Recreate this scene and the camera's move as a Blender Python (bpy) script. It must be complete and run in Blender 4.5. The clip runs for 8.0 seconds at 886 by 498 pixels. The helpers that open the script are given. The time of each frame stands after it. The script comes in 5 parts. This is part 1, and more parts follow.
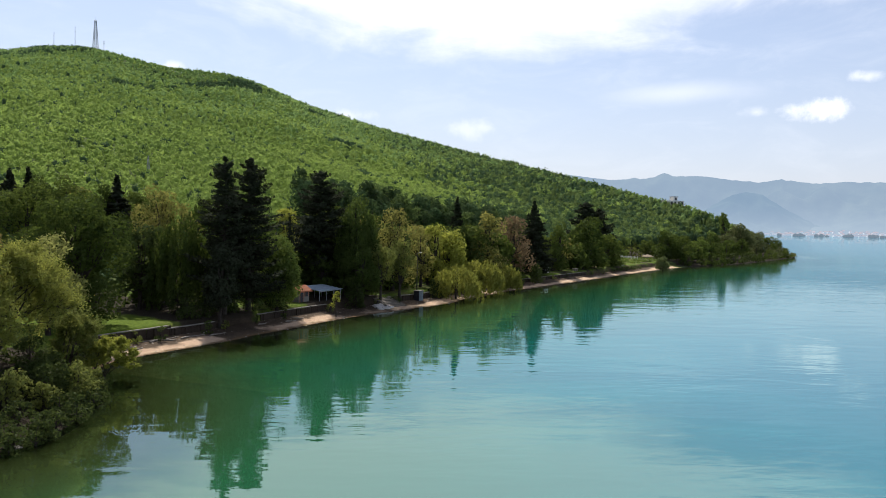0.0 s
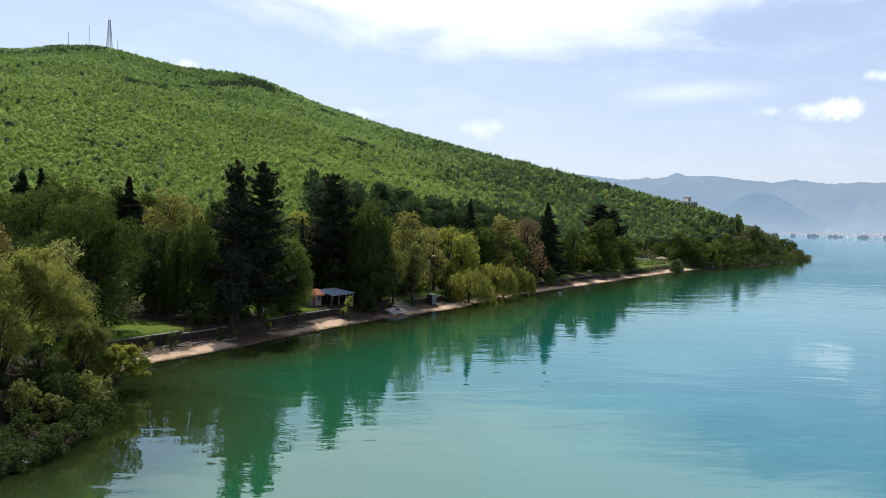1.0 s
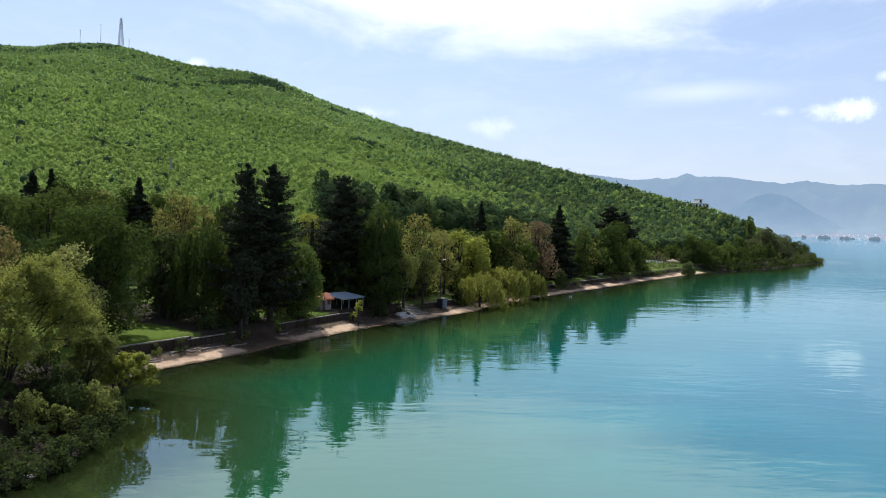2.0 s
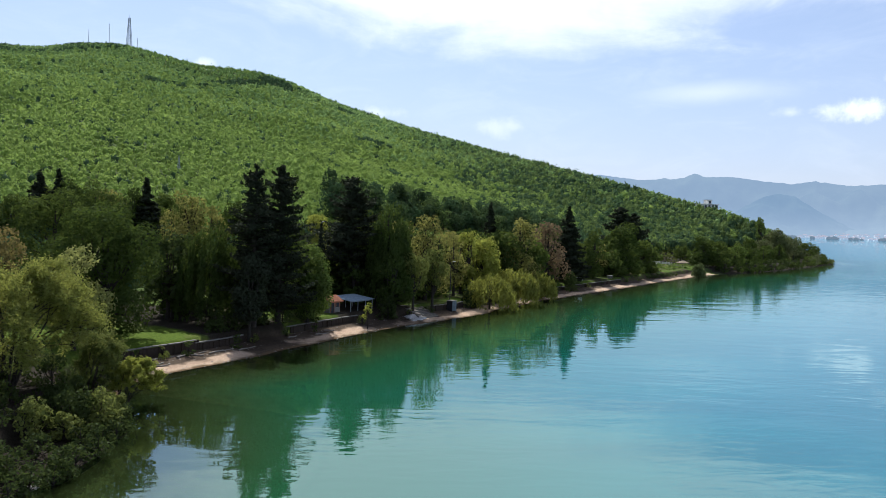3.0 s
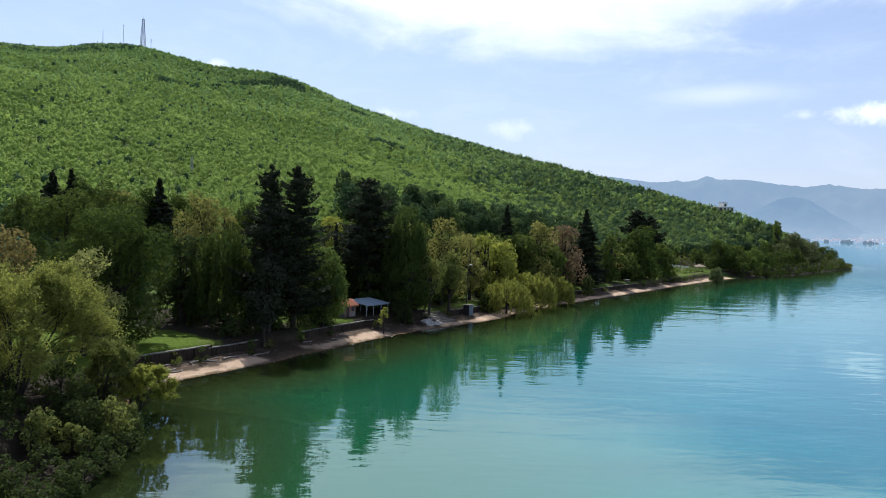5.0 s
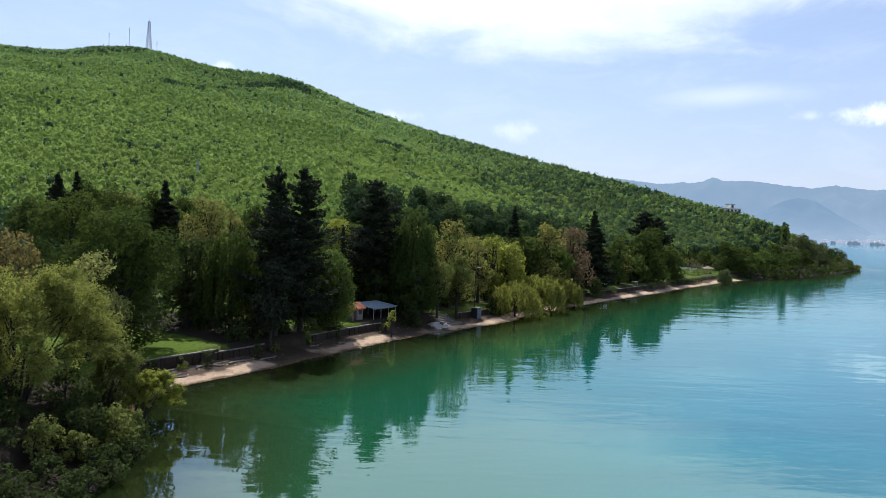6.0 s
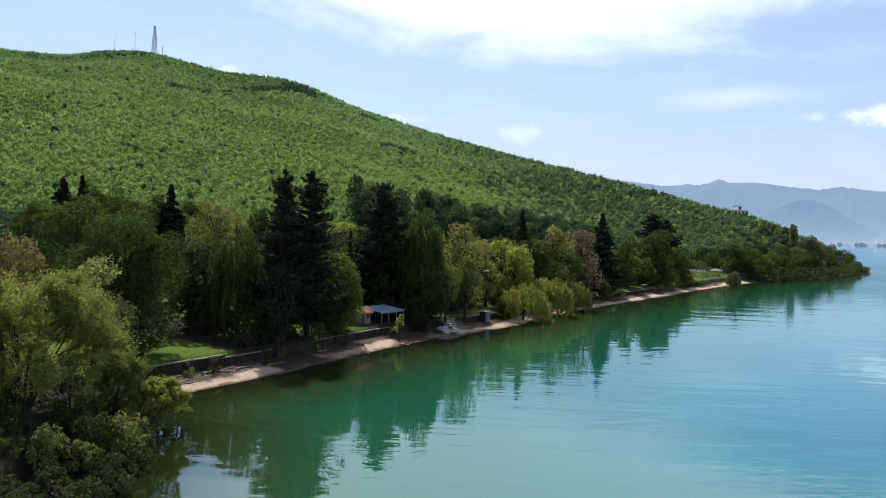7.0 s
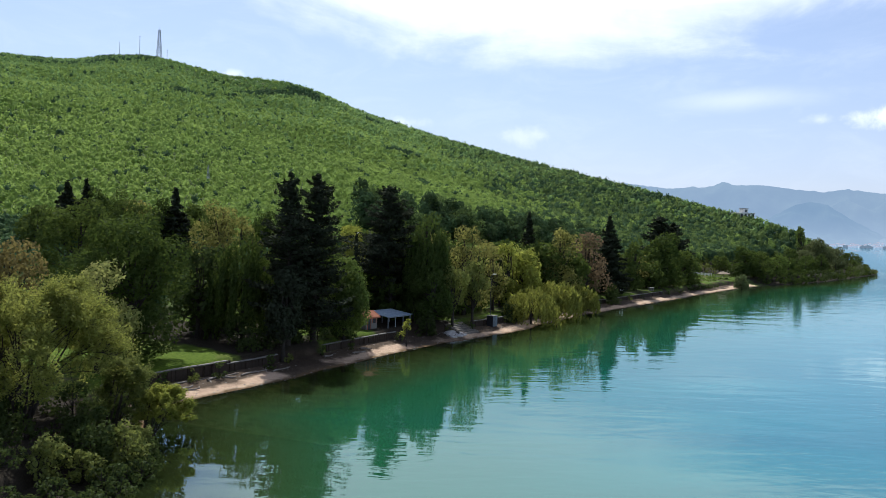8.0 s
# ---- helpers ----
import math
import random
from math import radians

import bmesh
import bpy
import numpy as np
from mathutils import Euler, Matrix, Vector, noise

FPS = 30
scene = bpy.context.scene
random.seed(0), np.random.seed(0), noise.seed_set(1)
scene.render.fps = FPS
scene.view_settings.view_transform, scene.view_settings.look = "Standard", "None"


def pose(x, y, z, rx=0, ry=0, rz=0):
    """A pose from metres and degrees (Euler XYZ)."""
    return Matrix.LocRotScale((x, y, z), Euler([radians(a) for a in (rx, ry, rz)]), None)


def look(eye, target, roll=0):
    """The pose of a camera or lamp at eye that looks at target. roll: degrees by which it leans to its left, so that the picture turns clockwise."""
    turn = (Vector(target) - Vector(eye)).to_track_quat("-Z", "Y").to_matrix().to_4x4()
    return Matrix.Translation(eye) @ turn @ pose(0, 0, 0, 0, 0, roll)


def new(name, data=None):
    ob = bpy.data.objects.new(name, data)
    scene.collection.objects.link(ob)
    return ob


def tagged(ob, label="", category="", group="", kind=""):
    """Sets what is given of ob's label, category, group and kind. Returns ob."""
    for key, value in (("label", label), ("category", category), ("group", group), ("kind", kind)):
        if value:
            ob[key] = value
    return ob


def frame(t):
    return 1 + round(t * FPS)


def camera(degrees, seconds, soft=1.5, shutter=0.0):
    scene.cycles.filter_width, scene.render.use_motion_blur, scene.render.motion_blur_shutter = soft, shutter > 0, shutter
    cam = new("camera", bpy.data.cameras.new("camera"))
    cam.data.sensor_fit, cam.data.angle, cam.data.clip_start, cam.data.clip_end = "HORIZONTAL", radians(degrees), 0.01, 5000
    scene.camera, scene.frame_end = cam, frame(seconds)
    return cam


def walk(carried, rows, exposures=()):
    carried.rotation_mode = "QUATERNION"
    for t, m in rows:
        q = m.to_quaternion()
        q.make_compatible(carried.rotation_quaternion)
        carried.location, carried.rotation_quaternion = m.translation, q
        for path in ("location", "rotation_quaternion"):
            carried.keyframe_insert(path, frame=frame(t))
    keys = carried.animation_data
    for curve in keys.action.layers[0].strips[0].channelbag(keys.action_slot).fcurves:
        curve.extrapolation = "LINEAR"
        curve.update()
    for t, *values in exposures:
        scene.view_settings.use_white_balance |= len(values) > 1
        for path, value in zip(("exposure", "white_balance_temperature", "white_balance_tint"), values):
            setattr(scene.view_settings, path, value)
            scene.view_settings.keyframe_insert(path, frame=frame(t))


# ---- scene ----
cam = camera(60.0, 8.0, soft=0.9)
PATH = [
    (0, (1.642, -4.243, 13.692), (1.783, -2.249, 13.633), 1.1),
    (0.5, (1.534, -3.59, 14.037), (1.659, -1.595, 13.976), 1.3),
    (1, (1.34, -2.849, 14.402), (1.452, -0.853, 14.34), 1.3),
    (1.5, (1.195, -2.271, 14.838), (1.295, -0.275, 14.774), 1.5),
    (3, (0.527, -0.125, 15.397), (0.599, 1.873, 15.331), 1.8),
    (3.5, (0.306, 0.458, 15.494), (0.371, 2.456, 15.427), 1.9),
    (4, (0.116, 1.038, 15.542), (0.174, 3.036, 15.475), 1.9),
    (4.5, (-0.167, 1.764, 15.542), (-0.116, 3.762, 15.477), 2.0),
    (6, (-0.792, 3.584, 15.613), (-0.762, 5.583, 15.554), 2.0),
    (6.5, (-1.051, 4.25, 15.59), (-1.027, 6.249, 15.535), 1.9),
    (7, (-1.211, 4.786, 15.625), (-1.195, 6.785, 15.573), 1.8),
    (7.5, (-1.394, 5.368, 15.595), (-1.383, 7.368, 15.547), 1.7),
    (8, (-1.63, 6.055, 15.623), (-1.625, 8.054, 15.579), 1.7),
]
walk(cam, [(t, look(eye, aim, roll)) for t, eye, aim, roll in PATH],
     exposures=[(0, 0.60, 6480, 10.5), (0.5, 0.59, 6380, 10.5), (1.0, 0.58, 6230, 10.5), (1.5, 0.57, 6080, 9.6), (3.0, 0.54, 5880, 9.6), (4.0, 0.53, 5830, 9.6), (8.0, 0.53, 5830, 9.6)])

# ---------------------------------------------------------------- light
SUN_AZ, SUN_EL = radians(-16), radians(52)     # from +y towards +x; the sun stands behind the trees, over the land
to_sun = Vector((math.sin(SUN_AZ) * math.cos(SUN_EL), math.cos(SUN_AZ) * math.cos(SUN_EL), math.sin(SUN_EL)))
sun = new("sun", bpy.data.lights.new("sun", "SUN"))
sun.data.energy, sun.data.angle, sun.data.color = 4.6, radians(0.53), (1.0, 0.95, 0.86)
sun.matrix_world = look((0, 0, 300), Vector((0, 0, 300)) - to_sun)


class Nodes:
    """Short hand for building a node tree."""

    def __init__(self, tree):
        self.tree = tree
        tree.nodes.clear()

    def add(self, kind, **given):
        node = self.tree.nodes.new(kind)
        for key, value in given.items():
            node.inputs[key[2:].replace("_", " ")].default_value = value
        return node

    def field(self, name):
        node = self.add("ShaderNodeAttribute")
        node.attribute_name = name
        return node.outputs["Fac"]

    def link(self, a, b):
        self.tree.links.new(a, b)

    def put(self, value, socket):
        if isinstance(value, (int, float, tuple)):
            socket.default_value = value
        else:
            self.link(value, socket)

    def math(self, op, a, b=0.0, c=0.0, clamp=False):
        node = self.add("ShaderNodeMath")
        node.operation, node.use_clamp = op, clamp
        for i, value in enumerate((a, b, c)):
            self.put(value, node.inputs[i])
        return node.outputs[0]

    def noise(self, vector, scale, detail=4.0, rough=0.55, distortion=0.0):
        node = self.add("ShaderNodeTexNoise", i_Scale=scale, i_Detail=detail, i_Roughness=rough, i_Distortion=distortion)
        if vector is not None:
            self.link(vector, node.inputs["Vector"])
        return node.outputs["Fac"]

    def ramp(self, value, low, high, smooth=True):
        node = self.add("ShaderNodeMapRange")
        node.interpolation_type = "SMOOTHSTEP" if smooth else "LINEAR"
        self.put(value, node.inputs[0])
        self.put(low, node.inputs[1])
        self.put(high, node.inputs[2])
        return node.outputs[0]

    def mix(self, fac, a, b, blend="MIX"):
        node = self.add("ShaderNodeMix")
        node.data_type, node.blend_type = "RGBA", blend
        for value, i in ((fac, 0), (a, 6), (b, 7)):
            self.put((*value, 1) if isinstance(value, tuple) and len(value) == 3 else value, node.inputs[i])
        return node.outputs[2]

    def bump(self, height, strength, distance):
        node = self.add("ShaderNodeBump", i_Strength=strength, i_Distance=distance)
        self.link(height, node.inputs["Height"])
        return node.outputs[0]


def make_world():
    world = bpy.data.worlds.new("sky")
    scene.world = world
    world.use_nodes = True
    n = Nodes(world.node_tree)
    sky = n.add("ShaderNodeTexSky")
    sky.sky_type, sky.sun_disc, sky.sun_elevation, sky.sun_rotation = "NISHITA", False, SUN_EL, SUN_AZ
    sky.altitude, sky.air_density, sky.dust_density, sky.ozone_density = 700, 1.1, 1.2, 1.6
    coord = n.add("ShaderNodeTexCoord").outputs["Generated"]
    xyz = n.add("ShaderNodeSeparateXYZ")
    n.link(coord, xyz.inputs[0])
    az = n.math("DEGREES", n.math("ARCTAN2", xyz.outputs[0], xyz.outputs[1]))
    el = n.math("DEGREES", n.math("ARCSINE", xyz.outputs[2]))
    wide = n.add("ShaderNodeMapping", i_Scale=(1, 1, 3.0))
    n.link(coord, wide.inputs[0])
    rough = n.noise(wide.outputs[0], 5.0, 7.0, 0.6, 0.4)
    fine = n.noise(coord, 26.0, 6.0, 0.6, 0.2)
    wisp = n.noise(wide.outputs[0], 9.0, 6.0, 0.65, 0.8)
    ragged = n.math("ADD", n.math("MULTIPLY", n.math("SUBTRACT", rough, 0.5), 0.9), n.math("MULTIPLY", n.math("SUBTRACT", fine, 0.5), 0.2))
    crisp = n.math("MULTIPLY", n.math("SUBTRACT", fine, 0.5), 2.4)

    def cloud(caz, cel, raz, rel, edge, tatter, weight):
        """One cloud round a direction, with ragged edges."""
        u = n.math("DIVIDE", n.math("SUBTRACT", az, caz), raz)
        v = n.math("DIVIDE", n.math("SUBTRACT", el, cel), rel)
        r = n.math("SQRT", n.math("ADD", n.math("MULTIPLY", u, u), n.math("MULTIPLY", v, v)))
        inside = n.math("ADD", n.math("SUBTRACT", 1.0, r), tatter)
        return n.math("MULTIPLY", n.ramp(inside, 0.0, edge), weight)

    cover = [
        cloud(9.5, 28.4, 41.0, 16.8, 0.26, n.math("MULTIPLY", ragged, 0.45), 1.0),
        cloud(26.0, 17.6, 14.0, 2.6, 0.7, ragged, 0.8),
        cloud(29.6, 8.3, 3.0, 1.05, 0.8, crisp, 1.0),
        cloud(32.3, 10.2, 1.5, 0.55, 1.1, crisp, 0.7),
        cloud(26.0, 8.2, 1.2, 0.55, 1.1, crisp, 0.5),
        cloud(20.8, 9.7, 7.5, 1.1, 1.1, ragged, 0.42),
        cloud(6.0, 7.2, 2.6, 0.9, 1.0, crisp, 0.45),
        cloud(-2.8, 7.9, 1.8, 0.7, 1.0, crisp, 0.55),
        cloud(-15.6, 10.6, 1.0, 0.6, 1.0, crisp, 0.7),
    ]
    total = cover[0]
    for c in cover[1:]:
        total = n.math("MAXIMUM", total, c)
    veil = n.math("MULTIPLY", n.ramp(wisp, 0.40, 0.85), 0.16)
    total = n.math("MAXIMUM", total, veil)
    haze = n.math("MULTIPLY_ADD", n.ramp(el, 16.0, -1.0), 0.35, 0.35)
    body = n.mix(haze, sky.outputs[0], (5.1, 5.25, 6.45))
    white = n.mix(n.ramp(el, 15.0, 32.0), (8.8, 9.0, 9.4), (12.4, 12.6, 12.9))
    out = n.mix(total, body, white)
    back = n.add("ShaderNodeBackground", i_Strength=0.090)
    n.link(out, back.inputs[0])
    n.link(back.outputs[0], n.add("ShaderNodeOutputWorld").inputs[0])


make_world()


# ---------------------------------------------------------------- materials
def material(name):
    m = bpy.data.materials.new(name)
    m.use_nodes = True
    n = Nodes(m.node_tree)
    return m, n, n.add("ShaderNodeOutputMaterial").inputs[0]


def leaf_material(name, colour, glow, through_share=0.38, patch=0.35, crown=0.0):
    """Foliage: a matte leaf that also lets light through, each leaf a little different."""
    m, n, out = material(name)
    geo = n.add("ShaderNodeNewGeometry")
    where = n.add("ShaderNodeTexCoord").outputs["Object"]
    big = n.ramp(n.noise(where, patch, 3.0), 0.3, 0.7)
    each = geo.outputs["Random Per Island"]
    tone = n.mix(each, tuple(c * (0.80 if crown else 0.55) for c in colour), tuple(min(1, c * (1.22 if crown else 1.5)) for c in colour))
    tone = n.mix(n.math("MULTIPLY", big, 0.5), tone, glow)
    if crown:
        own = n.noise(where, crown, 2.0)
        tone = n.mix(n.math("MULTIPLY", n.ramp(own, 0.5, 0.3), 0.28), tone, tuple(c * 0.45 for c in colour))
        tone = n.mix(n.math("MULTIPLY", n.ramp(own, 0.52, 0.72), 0.4), tone, tuple(min(1, c * 1.25) for c in glow))
        twig = n.noise(where, 1.1, 3.0, 0.7)
        tone = n.mix(n.math("MULTIPLY", n.ramp(twig, 0.52, 0.40), 0.5), tone, tuple(c * 0.5 for c in colour))
        tone = n.mix(n.math("MULTIPLY", n.ramp(twig, 0.54, 0.68), 0.45), tone, tuple(min(1, c * 1.25) for c in glow))
    front = n.add("ShaderNodeBsdfDiffuse")
    back = n.add("ShaderNodeBsdfTranslucent")
    n.link(tone, front.inputs[0])
    n.link(n.mix(0.6, tone, glow), back.inputs[0])
    both = n.add("ShaderNodeMixShader", i_Fac=through_share)
    n.link(front.outputs[0], both.inputs[1])
    n.link(back.outputs[0], both.inputs[2])
    sheen = n.add("ShaderNodeBsdfGlossy", i_Roughness=0.65)
    last = n.add("ShaderNodeMixShader", i_Fac=0.008)
    n.link(both.outputs[0], last.inputs[1])
    n.link(sheen.outputs[0], last.inputs[2])
    n.link(last.outputs[0], out)
    return m


def matte(name, a, b, scale=2.0, rough=0.85, bump=0.3, distance=0.02, metal=0.0, fine=9.0):
    """A plain surface with stains at two scales and a fine relief."""
    m, n, out = material(name)
    where = n.add("ShaderNodeTexCoord").outputs["Object"]
    large = n.noise(where, scale, 5.0, 0.6)
    small = n.noise(where, scale * fine, 4.0, 0.65)
    tone = n.mix(n.ramp(n.math("ADD", n.math("MULTIPLY", large, 0.65), n.math("MULTIPLY", small, 0.35)), 0.3, 0.7), a, b)
    info = n.add("ShaderNodeObjectInfo").outputs["Random"]
    tone = n.mix(n.math("MULTIPLY", info, 0.25), tone, tuple(c * 0.6 for c in a))
    shader = n.add("ShaderNodeBsdfPrincipled", i_Roughness=rough, i_Metallic=metal, i_Specular_IOR_Level=0.2)
    n.link(tone, shader.inputs["Base Color"])
    n.link(n.bump(small, bump, distance), shader.inputs["Normal"])
    n.link(shader.outputs[0], out)
    return m


def ground_material():
    """Lake bed, sand and pebbles, lawn and forest floor, told apart by the land's own zones, with tree shade painted
    in.
    """
    m, n, out = material("ground")
    where = n.add("ShaderNodeTexCoord").outputs["Object"]
    zone = n.field("inland")
    wob = n.math("MULTIPLY", n.math("SUBTRACT", n.noise(where, 0.55, 5.0), 0.5), 2.2)
    inland = n.math("ADD", zone, wob)
    grit = n.noise(where, 9.0, 6.0, 0.7)
    blotch = n.noise(where, 0.9, 5.0, 0.6)
    peb = n.add("ShaderNodeTexVoronoi", i_Scale=5.5)
    n.link(where, peb.inputs["Vector"])
    sand = n.mix(n.ramp(grit, 0.3, 0.7), (0.32, 0.215, 0.14), (0.54, 0.40, 0.28))
    sand = n.mix(n.ramp(blotch, 0.45, 0.7), sand, (0.30, 0.21, 0.14))
    sand = n.mix(n.ramp(peb.outputs["Distance"], 0.16, 0.05), sand, (0.48, 0.38, 0.28))
    # dark debris that also carries the shade of trees and wall
    litter_shade = n.mix(n.ramp(grit, 0.35, 0.65), (0.020, 0.015, 0.010), (0.070, 0.050, 0.033))
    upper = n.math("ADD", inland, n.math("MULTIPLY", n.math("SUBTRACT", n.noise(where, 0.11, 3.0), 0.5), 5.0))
    sand = n.mix(n.math("MULTIPLY", n.ramp(upper, 1.9, 2.8), 0.92), sand, litter_shade)
    earth_shade = n.mix(n.ramp(grit, 0.3, 0.7), (0.014, 0.012, 0.008), (0.040, 0.031, 0.021))
    bare_shade = n.math("ADD", n.field("bare_shade"), n.math("MULTIPLY", n.math("SUBTRACT", n.noise(where, 0.22, 4.0), 0.5), 1.1))
    # the pines' shade on the beach, painted as dark debris over the sand
    sand = n.mix(n.math("MULTIPLY", n.ramp(bare_shade, 0.68, 0.95), 0.93), sand, litter_shade)
    wet = n.mix(n.ramp(inland, 1.0, 0.1), sand, (0.11, 0.07, 0.035))
    bed = n.mix(n.ramp(blotch, 0.35, 0.65), (0.17, 0.125, 0.05), (0.30, 0.215, 0.09))
    # bed darkened along the same shaded stretches
    bed = n.mix(n.math("MULTIPLY", n.ramp(n.field("bare_shade"), 0.6, 0.9), 0.8), bed, (0.042, 0.038, 0.016))
    shore = n.mix(n.ramp(zone, 0.0, -0.8), wet, bed)
    blades = n.noise(where, 3.0, 6.0, 0.7)
    lawn = n.mix(n.ramp(blades, 0.3, 0.7), (0.045, 0.078, 0.007), (0.095, 0.135, 0.014))
    lawn = n.mix(n.ramp(n.noise(where, 0.12, 4.0), 0.5, 0.72), lawn, (0.11, 0.085, 0.04))
    wood = n.mix(n.ramp(blotch, 0.3, 0.7), (0.040, 0.060, 0.016), (0.075, 0.108, 0.028))
    land = n.mix(n.ramp(zone, 20.0, 45.0), lawn, wood)
    # soil and tree shade together darken the lawn here
    land = n.mix(n.ramp(bare_shade, 0.35, 0.6), land, earth_shade)
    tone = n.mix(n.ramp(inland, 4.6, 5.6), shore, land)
    shader = n.add("ShaderNodeBsdfPrincipled", i_Roughness=1.0, i_Specular_IOR_Level=0.08)
    n.link(tone, shader.inputs["Base Color"])
    n.link(n.bump(n.math("ADD", grit, blotch), 0.8, 0.12), shader.inputs["Normal"])
    n.link(shader.outputs[0], out)
    return m


def water_material():
    """Clear green lake water: sky on the surface, its own colour below, and the bed where it is shallow."""
    m, n, out = material("lake_water")
    where = n.add("ShaderNodeTexCoord").outputs["Object"]
    depth = n.field("depth")
    stretch = n.add("ShaderNodeMapping", i_Scale=(0.38, 1.0, 1.0), i_Rotation=(0, 0, radians(-14)))
    n.link(where, stretch.inputs[0])
    swell = n.noise(stretch.outputs[0], 0.20, 2.0, 0.5, 0.5)
    ripple = n.noise(stretch.outputs[0], 1.05, 2.0, 0.5, 0.6)
    calm = n.ramp(n.noise(where, 0.016, 3.0), 0.38, 0.66)
    height = n.math("ADD", n.math("MULTIPLY", swell, 1.0), n.math("MULTIPLY", ripple, n.math("MULTIPLY_ADD", calm, 0.34, 0.09)))
    normal = n.bump(height, 1.0, 0.05)
    drift = n.add("ShaderNodeMapping", i_Scale=(0.4, 1.0, 1.0), i_Rotation=(0, 0, radians(18)))
    n.link(where, drift.inputs[0])
    deep = n.mix(n.ramp(n.noise(drift.outputs[0], 0.07, 5.0, 0.6, 0.8), 0.36, 0.66), (0.002, 0.090, 0.104), (0.003, 0.124, 0.134))
    deep = n.mix(n.ramp(depth, 0.36, 0.75), deep, (0.002, 0.086, 0.110))
    green = n.mix(n.ramp(depth, 0.14, 0.58), (0.013, 0.070, 0.030), deep)
    murk = n.mix(n.ramp(depth, 0.01, 0.17), (0.058, 0.086, 0.026), green)
    body = n.add("ShaderNodeBsdfDiffuse")
    n.link(murk, body.inputs[0])
    clear = n.add("ShaderNodeBsdfTransparent", i_Color=(0.72, 0.82, 0.55, 1))
    under = n.add("ShaderNodeMixShader")
    n.link(n.ramp(depth, 0.0, 0.16, False), under.inputs[0])
    n.link(clear.outputs[0], under.inputs[1])
    n.link(body.outputs[0], under.inputs[2])
    gloss = n.add("ShaderNodeBsdfGlossy", i_Color=(0.80, 0.97, 1.0, 1), i_Roughness=0.02)
    n.link(normal, gloss.inputs["Normal"])
    fresnel = n.add("ShaderNodeFresnel", i_IOR=1.84)
    n.link(normal, fresnel.inputs["Normal"])
    top = n.add("ShaderNodeMixShader")
    n.link(fresnel.outputs[0], top.inputs[0])
    n.link(under.outputs[0], top.inputs[1])
    n.link(gloss.outputs[0], top.inputs[2])
    n.link(top.outputs[0], out)
    return m


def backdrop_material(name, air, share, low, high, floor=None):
    """Far land with miles of bright air mixed in as glow, thickest over the lake."""
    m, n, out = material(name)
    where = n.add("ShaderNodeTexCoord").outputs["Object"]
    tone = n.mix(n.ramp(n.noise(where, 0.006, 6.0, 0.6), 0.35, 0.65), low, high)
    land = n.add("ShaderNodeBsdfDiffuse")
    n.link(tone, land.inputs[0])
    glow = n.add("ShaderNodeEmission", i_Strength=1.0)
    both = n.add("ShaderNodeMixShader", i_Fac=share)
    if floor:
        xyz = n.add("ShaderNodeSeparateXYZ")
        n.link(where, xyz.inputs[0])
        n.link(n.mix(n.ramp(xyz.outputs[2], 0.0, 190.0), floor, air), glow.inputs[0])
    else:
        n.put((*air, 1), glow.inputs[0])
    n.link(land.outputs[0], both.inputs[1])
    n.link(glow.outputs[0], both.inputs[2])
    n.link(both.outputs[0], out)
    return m


